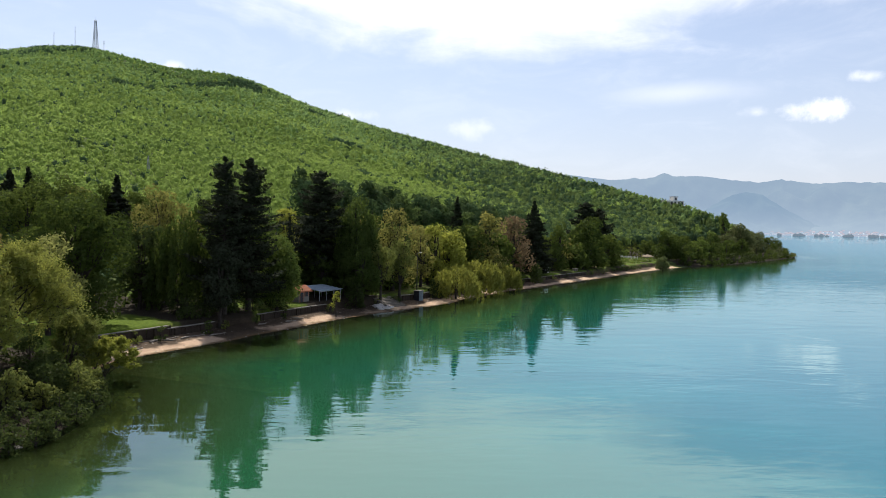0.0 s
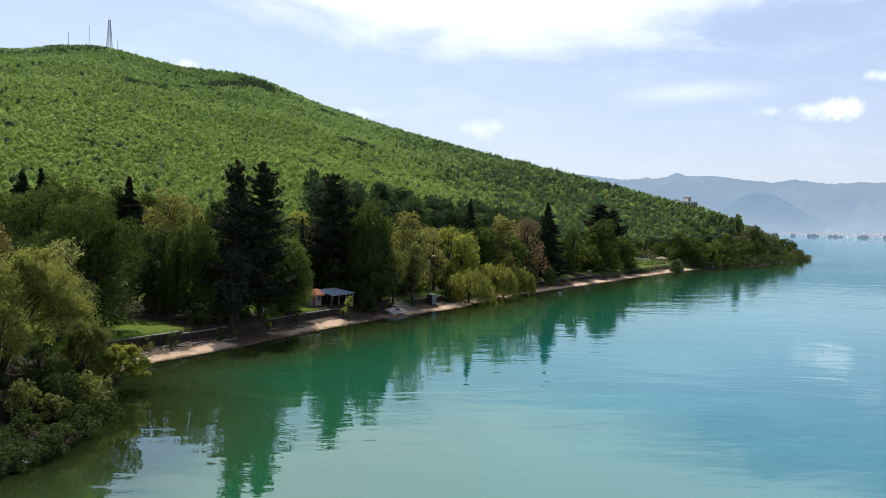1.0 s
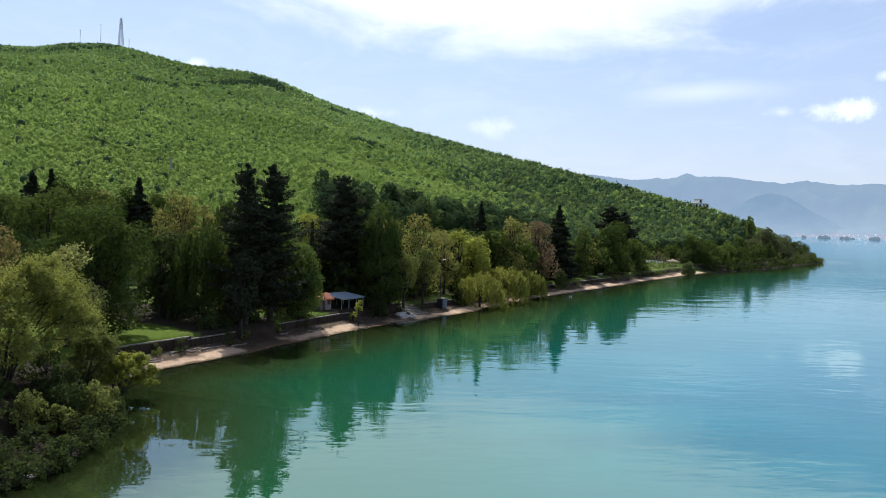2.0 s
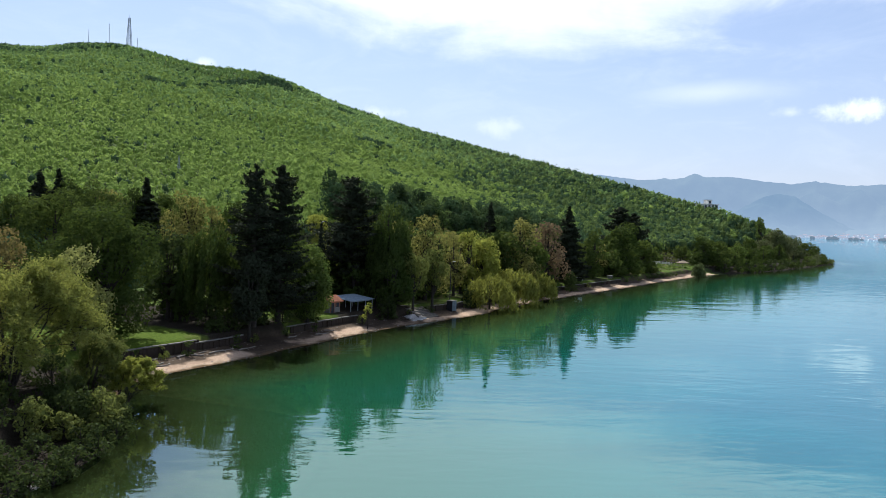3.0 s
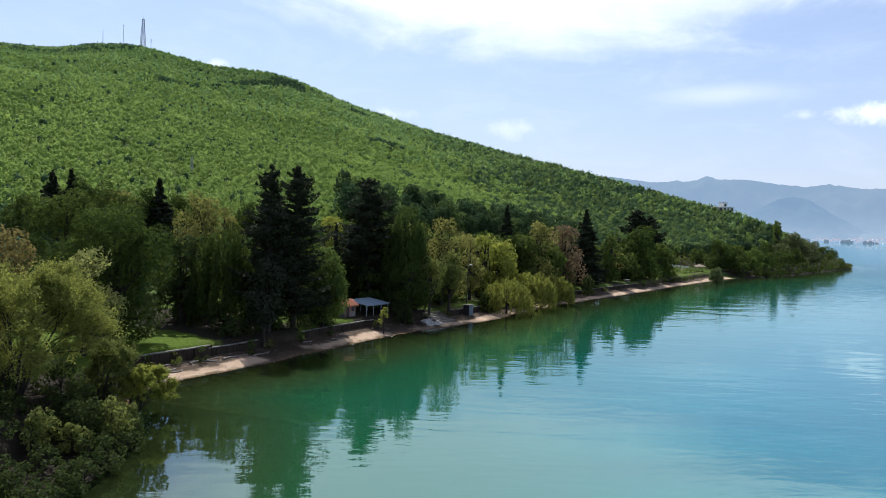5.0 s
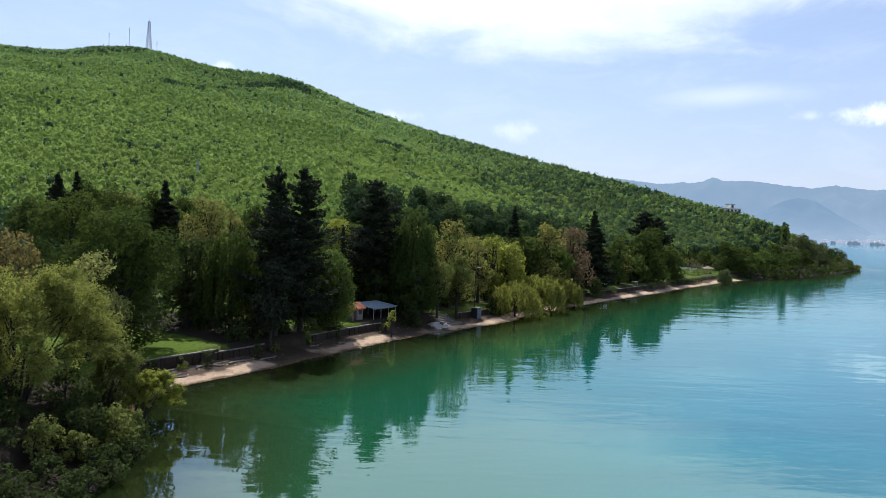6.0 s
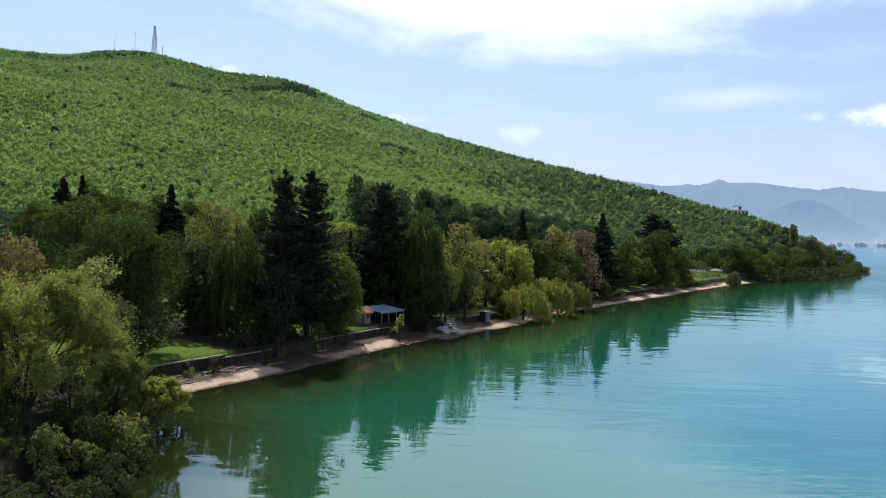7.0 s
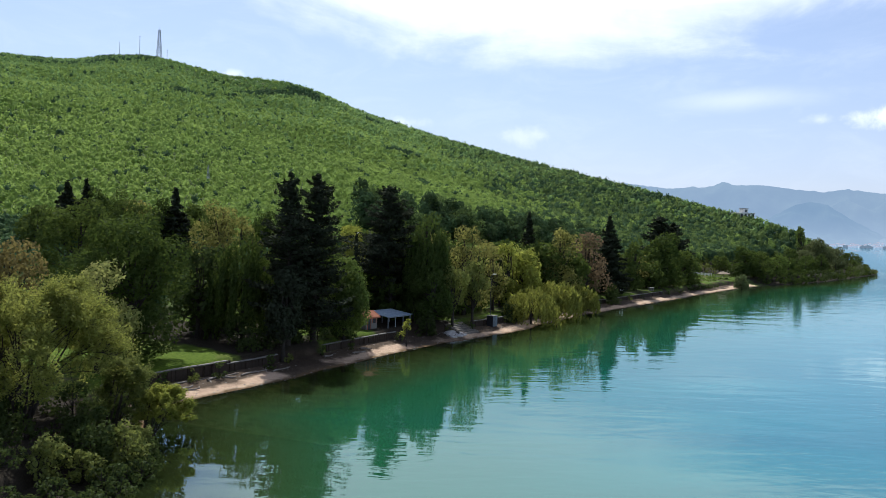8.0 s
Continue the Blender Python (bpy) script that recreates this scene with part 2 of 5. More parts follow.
GROUND, WATER = ground_material(), water_material()
LEAF = {
    "willow": leaf_material("willow_leaf", (0.154, 0.170, 0.035), (0.300, 0.308, 0.060), 0.5),
    "chestnut": leaf_material("chestnut_leaf", (0.19, 0.205, 0.055), (0.32, 0.32, 0.10), 0.45),
    "dark_leaf": leaf_material("dark_leaf", (0.040, 0.061, 0.012), (0.077, 0.107, 0.018), 0.42),
    "mid_leaf": leaf_material("mid_leaf", (0.058, 0.082, 0.016), (0.105, 0.138, 0.025), 0.42),
    "olive_leaf": leaf_material("olive_leaf", (0.150, 0.150, 0.038), (0.25, 0.235, 0.056), 0.48),
    "yellow_leaf": leaf_material("yellow_leaf", (0.190, 0.210, 0.034), (0.320, 0.330, 0.054), 0.5),
    "rust_leaf": leaf_material("rust_leaf", (0.138, 0.098, 0.052), (0.210, 0.146, 0.076), 0.42),
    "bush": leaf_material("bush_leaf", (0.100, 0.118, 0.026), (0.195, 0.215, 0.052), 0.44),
    # darker copy of the bush leaf, with shade put into its colour
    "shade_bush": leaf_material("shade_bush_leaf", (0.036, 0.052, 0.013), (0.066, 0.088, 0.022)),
    "hill": leaf_material("hill_leaf", (0.164, 0.240, 0.052), (0.276, 0.365, 0.084), 0.42, 0.012, 0.05),
    # upper slope's leaf, blued to put the distance haze into its colour
    "hill_haze": leaf_material("hill_haze_leaf", (0.148, 0.235, 0.072), (0.252, 0.355, 0.112), 0.42, 0.012, 0.05),
    "hill_mid": leaf_material("hill_mid_leaf", (0.092, 0.142, 0.040), (0.160, 0.215, 0.060), 0.38, 0.012, 0.05),
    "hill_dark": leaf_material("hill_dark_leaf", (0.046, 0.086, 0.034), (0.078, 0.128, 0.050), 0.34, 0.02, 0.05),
    "weep_leaf": leaf_material("weeping_leaf", (0.150, 0.160, 0.028), (0.255, 0.258, 0.044), 0.48),
    "bronze_leaf": leaf_material("bronze_leaf", (0.135, 0.112, 0.036), (0.225, 0.178, 0.055), 0.42),
    "clipped": leaf_material("clipped_leaf", (0.090, 0.118, 0.042), (0.155, 0.185, 0.066), 0.36),
    "cape_olive": leaf_material("cape_olive_leaf", (0.088, 0.104, 0.040), (0.148, 0.165, 0.062), 0.4),
    "fresh_leaf": leaf_material("fresh_leaf", (0.085, 0.125, 0.024), (0.150, 0.195, 0.038), 0.42),
    "wood_dark": leaf_material("wood_edge_leaf", (0.036, 0.062, 0.024), (0.066, 0.102, 0.036), 0.36),
    "wood_mid": leaf_material("wood_edge_mid_leaf", (0.075, 0.115, 0.034), (0.125, 0.175, 0.050), 0.36),
    "needle": leaf_material("needles", (0.025, 0.031, 0.017), (0.038, 0.045, 0.022), 0.10),
}
BARK = matte("bark", (0.022, 0.018, 0.014), (0.055, 0.045, 0.036), 3.0, 0.95, 0.8, 0.03)
CONCRETE = matte("concrete", (0.12, 0.108, 0.092), (0.23, 0.21, 0.18), 1.2)
WALL_WOOD = matte("weathered_planks", (0.022, 0.015, 0.010), (0.050, 0.035, 0.024), 2.5)
TREAD = matte("worn_step_stone", (0.10, 0.085, 0.068), (0.21, 0.18, 0.145), 1.6)
SLAB = matte("pale_broken_slab", (0.34, 0.31, 0.28), (0.55, 0.52, 0.48), 1.6)
PLASTER = matte("white_plaster", (0.56, 0.54, 0.51), (0.76, 0.74, 0.70), 1.5)
TILE = matte("roof_tile", (0.30, 0.10, 0.05), (0.42, 0.17, 0.09), 3.0)
SHEET = matte("pale_sheet_roof", (0.17, 0.23, 0.27), (0.36, 0.41, 0.46), 1.6, 0.6)
STEEL = matte("galvanised_steel", (0.22, 0.245, 0.26), (0.34, 0.37, 0.39), 1.0, 0.6, 0.1, 0.01, 0.3)
ROCK = matte("grey_rock", (0.20, 0.18, 0.16), (0.40, 0.37, 0.33), 2.0)
DRIFT = matte("weathered_driftwood", (0.13, 0.108, 0.088), (0.27, 0.235, 0.20), 2.4)
PEBBLE = matte("dull_beach_pebble", (0.13, 0.11, 0.09), (0.30, 0.265, 0.23), 2.0)
THATCH = matte("old_straw", (0.16, 0.12, 0.075), (0.27, 0.21, 0.14), 3.0)
DARK = matte("dark_opening", (0.02, 0.02, 0.022), (0.035, 0.035, 0.04), 2.0, 0.3)
BLUE_BOARD = matte("blue_grey_boards", (0.10, 0.13, 0.15), (0.17, 0.21, 0.23), 2.0)


# ---------------------------------------------------------------- mesh helpers
def mesh_of(name, verts, groups, material_of, smooth=False):
    """A mesh from an array of points and arrays of faces, each with its own number of corners."""
    me = bpy.data.meshes.new(name)
    verts = np.asarray(verts, dtype=np.float32)
    loops = np.concatenate([np.asarray(g, dtype=np.int32).ravel() for g in groups])
    sizes = np.concatenate([np.full(len(g), np.asarray(g).shape[1], dtype=np.int32) for g in groups])
    starts = np.concatenate([[0], np.cumsum(sizes)[:-1]]).astype(np.int32)
    me.vertices.add(len(verts))
    me.vertices.foreach_set("co", verts.ravel())
    me.loops.add(len(loops))
    me.loops.foreach_set("vertex_index", loops)
    me.polygons.add(len(sizes))
    me.polygons.foreach_set("loop_start", starts)
    if smooth:
        me.polygons.foreach_set("use_smooth", np.ones(len(sizes), dtype=bool))
    me.update(calc_edges=True)
    me.validate()
    me.materials.append(material_of)
    return me


def part(name, me, parent, label=""):
    ob = new(name, me)
    ob.parent = parent
    return tagged(ob, label) if label else ob


def thing(name, x, y, z, label, category, group="", kind="", turn=0.0):
    ob = new(name)
    ob.matrix_world = pose(x, y, z, 0, 0, turn)
    return tagged(ob, label, category, group, kind)


def box(sx, sy, sz, at=(0, 0, 0), bevel=0.02, turn=0.0):
    """A bevelled box on its base centre, as a bmesh."""
    bm = bmesh.new()
    bmesh.ops.create_cube(bm, size=1, matrix=Matrix.Translation(at) @ Matrix.Rotation(radians(turn), 4, "Z") @ Matrix.Translation((0, 0, sz / 2)) @ Matrix.Diagonal((sx, sy, sz, 1)))
    if bevel:
        bmesh.ops.bevel(bm, geom=bm.edges[:], offset=min(bevel, sx / 3, sy / 3, sz / 3), segments=1, affect="EDGES")
    return bm


def done(name, bm, mat):
    me = bpy.data.meshes.new(name)
    bm.to_mesh(me)
    bm.free()
    me.materials.append(mat)
    return me


def tubes(paths, sides=6):
    """Tapered tubes along paths of (point, radius); returns points and quads."""
    verts, faces = [], []
    for path in paths:
        base = len(verts)
        for i, (p, r) in enumerate(path):
            p = np.array(p, float)
            a = np.array(path[max(0, i - 1)][0], float)
            b = np.array(path[min(len(path) - 1, i + 1)][0], float)
            d = b - a
            d /= np.linalg.norm(d) + 1e-9
            u = np.cross(d, (0.31, 0.94, 0.12))
            u /= np.linalg.norm(u) + 1e-9
            v = np.cross(d, u)
            for k in range(sides):
                w = 2 * math.pi * k / sides
                verts.append(p + r * (math.cos(w) * u + math.sin(w) * v))
        for i in range(len(path) - 1):
            for k in range(sides):
                q = (k + 1) % sides
                faces.append((base + i * sides + k, base + i * sides + q, base + (i + 1) * sides + q, base + (i + 1) * sides + k))
    return np.array(verts), np.array(faces)


def unit(v):
    return v / (np.linalg.norm(v, axis=-1, keepdims=True) + 1e-9)


def leaf_mesh(name, points, normals, size, rng, mat, aspect=1.5, loose=0.6, down=0.0):
    """A cloud of small pointed leaf sprays at points, each turned roughly along its normal."""
    n = len(points)
    nor = unit(normals + loose * rng.normal(size=(n, 3)))
    tan = unit(np.cross(nor, rng.normal(size=(n, 3)) * (1 - down) + np.array((0.6, 0.4, 0.0)) * down))
    bit = np.cross(nor, tan)
    if down:
        bit = unit(bit * (1 - down) + np.array((0, 0, -1.0)) * down)
    s = size * rng.uniform(0.6, 1.35, size=(n, 1))
    fold = nor * s * 0.16
    verts = np.stack([points - bit * s * aspect * 0.5, points + tan * s * 0.42 + fold, points + bit * s * aspect * 0.5, points - tan * s * 0.42 + fold], axis=1).reshape(-1, 3)
    faces = np.arange(4 * n, dtype=np.int32).reshape(-1, 4)
    return mesh_of(name, verts, [faces], mat)


# ---------------------------------------------------------------- the land
SHORE = [(-70, -60), (-40, 10), (-24, 36), (-19.5, 45), (-20.5, 56), (-24.8, 70.2), (-17.5, 84), (-3.8, 109.4), (9.8, 127.8), (28, 159), (57.6, 201.7),
         (104, 267), (141, 302), (176, 343), (216, 394), (236, 424),
         (246, 470), (254, 520), (266, 600), (280, 690), (288, 780), (288, 880), (260, 990), (190, 1110), (60, 1250), (-120, 1380), (-350, 1480), (-600, 1500), (-850, 1400), (-1100, 1100), (-1250, 500)]
CREST = [(-800, 100, 110), (-800, 400, 150), (-720, 700, 185), (-600, 800, 194), (-500, 860, 196), (-437, 895, 199), (-386, 895, 205), (-332, 896, 203), (-239, 853, 171),
         (-154, 821, 159), (-74, 782, 125), (37, 695, 84), (117, 595, 55), (165, 505, 33), (192, 440, 19), (216, 428, 5)]
CREST += CREST[-2::-1]


def smooth_line(knots, per):
    """A smooth line through knots, per points from knot to knot."""
    k = np.array(knots, float)
    k = np.vstack([2 * k[0] - k[1], k, 2 * k[-1] - k[-2]])
    out = []
    for i in range(1, len(k) - 2):
        m0, m1 = (k[i + 1] - k[i - 1]) / 2, (k[i + 2] - k[i]) / 2
        for t in np.arange(per) / per:
            out.append((2 * t**3 - 3 * t**2 + 1) * k[i] + (t**3 - 2 * t**2 + t) * m0 + (-2 * t**3 + 3 * t**2) * k[i + 1] + (t**3 - t**2) * m1)
    out.append(k[-2])
    return np.array(out)


PER = 14
shore_line = smooth_line(SHORE, PER)
crest_line = smooth_line(CREST, PER)
for i in range(len(shore_line)):                # a shore wanders a little
    w = 0.7 if i > 4 * PER else 0.3
    shore_line[i] += w * np.array((noise.noise((i * 0.37, 2, 5)), noise.noise((i * 0.37, 9, 1))))
along = np.gradient(shore_line, axis=0)
for _ in range(6):
    along[1:-1] = (along[:-2] + along[1:-1] + along[2:]) / 3
inward = unit(np.stack([-along[:, 1], along[:, 0]], axis=1))

#          distance from the water's edge and height there
BANK = [(-90, -9), (-50, -6), (-25, -3.6), (-14, -2.2), (-8, -1.3), (-5, -0.8), (-3, -0.45), (-1.5, -0.22), (-0.6, -0.09), (0, 0), (0.6, 0.07), (1.4, 0.18), (2.4, 0.34),
        (3.4, 0.5), (4.4, 0.64), (4.95, 0.7), (5.15, 1.4), (5.7, 1.95), (6.5, 2.0), (8, 2.05), (11, 2.1), (15, 2.2), (20, 2.35), (27, 2.6), (36, 3.4), (50, 5.5)]
RISE = 46
BARE_SHADE = ((0, 4.75, 4.9, 5.9, 6.1, 6.4, 6.5, 6.85, 7.0, 7.5, 7.65, 8.3, 8.6, 9.2, 9.5, 10.3, 10.5, 11.2, 11.4), (0.95, 0.95, 0, 0, 0.9, 0.9, 0.4, 0.4, 0.9, 0.9, 0.4, 0.4, 0.55, 0.55, 0.45, 0.4, 0.42, 0.42, 0.7))   # trodden soil under the trees, along the shore, with the trees' shade in its colour


def build_ground():
    cols = len(shore_line)
    rows, zone = [], []
    span = np.linalg.norm(crest_line[:, :2] - shore_line, axis=1)
    squeeze = np.minimum(1.0, span * 0.75 / 50)[:, None]
    for off, z in BANK:
        p = shore_line + inward * off * (squeeze if off > 0 else 1)
        zz = np.full(cols, float(z))
        if off > 0:
            zz = zz * np.minimum(1, 0.35 + 0.65 * squeeze[:, 0])
        rows.append(np.column_stack([p, zz]))
        knot = np.arange(cols) / PER
        sandy = (knot > 4.55) & (knot < 11.15)
        zone.append(np.where(sandy | (off < 0), float(off), off + 60.0))
    start = rows[-1].copy()
    for k in range(1, RISE + 1):
        u = k / RISE
        p = start[:, :2] * (1 - u) + crest_line[:, :2] * u
        z = start[:, 2] + (crest_line[:, 2] - start[:, 2]) * (u ** 1.12)
        rough = np.array([noise.noise((x * 0.008, y * 0.008, 3.0)) for x, y in p])
        z = z + rough * math.sin(math.pi * u) * 0.07 * crest_line[:, 2]
        knot = np.arange(cols) / PER
        z = z + 11 * np.exp(-((u - 0.86) / 0.05) ** 2) * np.exp(-((knot - 8.0) / 1.6) ** 2)
        rows.append(np.column_stack([p, z]))
        zone.append(50 + u * span)
    v = np.concatenate(rows)
    grid = np.arange(len(rows) * cols).reshape(len(rows), cols)
    faces = np.stack([grid[:-1, :-1], grid[:-1, 1:], grid[1:, 1:], grid[1:, :-1]], axis=-1).reshape(-1, 4)
    me = mesh_of("ground", v, [faces], GROUND, True)
    bare_shade = np.interp(np.arange(cols) / PER, BARE_SHADE[0], BARE_SHADE[1])
    me.attributes.new("bare_shade", "FLOAT", "POINT").data.foreach_set("value", np.concatenate([np.tile(bare_shade, len(BANK)), np.full(cols * RISE, 0.1)]).astype(np.float32))
    me.attributes.new("inland", "FLOAT", "POINT").data.foreach_set("value", np.concatenate(zone).astype(np.float32))
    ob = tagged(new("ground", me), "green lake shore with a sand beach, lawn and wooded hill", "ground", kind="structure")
    return ob, v, faces


from mathutils.bvhtree import BVHTree
ground, g_verts, g_faces = build_ground()
LAND = BVHTree.FromPolygons([tuple(map(float, p)) for p in g_verts], [tuple(map(int, f)) for f in g_faces])


def land_z(x, y):
    hit = LAND.ray_cast(Vector((x, y, 900)), Vector((0, 0, -1)))
    return hit[0].z if hit[0] else 0.0


def shore_gap(x, y):
    """Signed metres from the water's edge, inland positive."""
    d = np.hypot(shore_line[:, 0] - x, shore_line[:, 1] - y)
    i = int(np.argmin(d))
    return float((x - shore_line[i, 0]) * inward[i, 0] + (y - shore_line[i, 1]) * inward[i, 1])


def build_water():
    xs = np.concatenate([[-4800, -1500, -500, -200], np.arange(-90, 262, 3.0), [400, 900, 2000, 4800]])
    ys = np.concatenate([[-4800, -1500, -400, -150], np.arange(-75, 480, 3.0), [650, 1200, 2500, 4800]])
    gx, gy = np.meshgrid(xs, ys)
    flat = np.column_stack([gx.ravel(), gy.ravel()])
    near = np.full(len(flat), 1e9)
    for i in range(len(shore_line)):
        near = np.minimum(near, np.hypot(flat[:, 0] - shore_line[i, 0], flat[:, 1] - shore_line[i, 1]))
    depth = np.clip(near / 90.0, 0, 1)
    grid = np.arange(len(flat)).reshape(gx.shape)
    faces = np.stack([grid[:-1, :-1], grid[:-1, 1:], grid[1:, 1:], grid[1:, :-1]], axis=-1).reshape(-1, 4)
    me = mesh_of("water", np.column_stack([flat, np.zeros(len(flat))]), [faces], WATER)
    me.attributes.new("depth", "FLOAT", "POINT").data.foreach_set("value", depth.astype(np.float32))
    tagged(new("water", me), "calm turquoise lake water mirroring trees and sky", "water", kind="structure")


build_water()


# ---------------------------------------------------------------- far side of the lake
def far_ridge(name, knots, first, last, near, deep, air, share, floor, seed, label):
    """One range across the lake: a slope with spurs that climbs from the shore to a skyline of (degrees, metres)."""
    k = np.array(knots, float)
    az = np.radians(np.linspace(first, last, int((last - first) * 7)))
    top = np.interp(np.degrees(az), k[:, 0], k[:, 1])
    rows, n_r = [], 26
    for q in range(n_r):
        u = q / (n_r - 1)
        r = near + deep * u
        z = []
        for a, t in zip(az, top):
            d = math.degrees(a)
            spur = noise.noise((d * 0.55 + u * 1.2, u * 2.6, seed)) * 0.8 + noise.noise((d * 1.3 - u * 2.0, u * 7.0, seed + 4)) * 0.2
            z.append(-2 + max(t * (u ** 1.3) * (1 + 0.8 * spur * math.sin(math.pi * u)) + noise.noise((d * 3.4, 7.0, seed)) * 5 * u, 0))
        rows.append(np.column_stack([r * np.sin(az), r * np.cos(az), z]))
    v = np.concatenate(rows)
    grid = np.arange(len(v)).reshape(n_r, -1)
    faces = np.stack([grid[:-1, :-1], grid[1:, :-1], grid[1:, 1:], grid[:-1, 1:]], axis=-1).reshape(-1, 4)
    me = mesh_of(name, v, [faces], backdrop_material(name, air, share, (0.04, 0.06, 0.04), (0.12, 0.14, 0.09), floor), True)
    tagged(new(name, me), label, "mountains", kind="structure")


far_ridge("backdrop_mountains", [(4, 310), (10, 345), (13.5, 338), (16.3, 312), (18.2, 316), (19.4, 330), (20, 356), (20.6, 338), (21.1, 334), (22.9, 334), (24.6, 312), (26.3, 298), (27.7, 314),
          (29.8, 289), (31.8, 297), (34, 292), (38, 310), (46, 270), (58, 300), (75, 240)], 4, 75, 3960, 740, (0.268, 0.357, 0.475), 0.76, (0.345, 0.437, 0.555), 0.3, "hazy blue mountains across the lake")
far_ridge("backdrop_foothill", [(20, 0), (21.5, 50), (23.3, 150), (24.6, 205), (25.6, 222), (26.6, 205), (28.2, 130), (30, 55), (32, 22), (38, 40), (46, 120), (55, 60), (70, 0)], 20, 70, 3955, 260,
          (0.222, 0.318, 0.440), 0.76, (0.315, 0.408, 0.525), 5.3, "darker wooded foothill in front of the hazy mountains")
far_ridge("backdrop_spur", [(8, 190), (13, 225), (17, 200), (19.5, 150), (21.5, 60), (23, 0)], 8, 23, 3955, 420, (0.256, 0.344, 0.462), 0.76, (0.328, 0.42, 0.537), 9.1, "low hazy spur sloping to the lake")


# ---------------------------------------------------------------- trees
def broad_crown(rng, h, w, low, size, fill, lobes, squash=1.0, girths=(0.26, 0.46)):
    """Leaf places of a broad crown: many uneven lobes round the limbs."""
    rz = h * (1 - low) / 2
    w = w * 1.12
    t = rng.uniform(0.02, 0.93, size=lobes)
    girth = np.clip((t + 0.16) ** 0.4 * (1 - t) ** 0.55 * 1.45, 0, 1)
    a = rng.uniform(0, 2 * math.pi, size=lobes)
    r = w * girth * rng.uniform(0.25, 0.8, size=lobes)
    centre = np.column_stack([np.cos(a) * r, np.sin(a) * r, h * (low + (0.96 - low) * t)])
    radius = rng.uniform(*girths, size=lobes) * min(w, rz) * (1 - 0.3 * t)
    centre[:, 2] = np.minimum(centre[:, 2], h * 0.98 - radius * 0.85)
    pts, nor = [], []
    for c, q in zip(centre, radius):
        count = int(fill * 4 * math.pi * q * q / (size * size))
        e = unit(rng.normal(size=(count, 3)))
        bumpy = np.array([noise.noise((float(a[0]) * 2.2 + c[0], float(a[1]) * 2.2 + c[1], float(a[2]) * 2.2 + c[2])) for a in e])
        dist = q * (0.70 + 0.32 * rng.uniform(size=count) ** 0.6 + 0.42 * bumpy)
        p = c + e * dist[:, None] * np.array((1, 1, squash))
        keep = np.ones(count, bool)
        for c2, q2 in zip(centre, radius):
            if c2 is not c:
                keep &= ~((np.linalg.norm(p - c2, axis=1) < 0.62 * q2) & (rng.uniform(size=count) < 0.8))
        keep &= p[:, 2] > h * low * 0.4
        pts.append(p[keep])
        nor.append(e[keep])
    return centre, radius, np.concatenate(pts), np.concatenate(nor)


def limb_paths(rng, h, low, centre, stem):
    """A tapered trunk with limbs that reach into the crown's lobes."""
    lean = rng.normal(size=2) * 0.03 * h
    path = []
    for i in range(6):
        t = i / 5
        path.append(((lean[0] * t * t, lean[1] * t * t, -0.4 + (h * 0.82 + 0.4) * t), stem * (1.25 - 0.25 * min(1, t * 6)) * (1 - 0.8 * t)))
    paths = [path]
    for c in centre:
        t = rng.uniform(0.22, 0.55)
        z0 = max(h * low * 0.6, min(float(c[2]) - 0.6, h * t))
        a = np.array((lean[0] * t * t, lean[1] * t * t, z0))
        mid = a * 0.45 + c * 0.55 + np.array((0, 0, -0.05 * h)) + rng.normal(size=3) * 0.03 * h
        paths.append([(a, stem * 0.42), (mid, stem * 0.24), (tuple(c), stem * 0.07)])
    return paths


def broad_tree(name, x, y, top, w, leaf, label, seed, low=0.22, size=0.34, fill=0.8, lobes=26, group="shore trees", category="tree", girths=(0.26, 0.46)):
    rng = np.random.default_rng(seed)
    z = land_z(x, y)
    h = max(1.2, top - z)
    root = thing(name, x, y, z, label, category, group)
    centre, radius, p, nor = broad_crown(rng, h, w, low, size, fill, lobes, girths=girths)
    tv, tf = tubes(limb_paths(rng, h, low, centre, 0.022 * h + 0.03))
    part("trunk", mesh_of("trunk", tv, [tf], BARK, True), root)
    part("crown", leaf_mesh("crown", p, nor, size, rng, LEAF[leaf]), root)
    return root


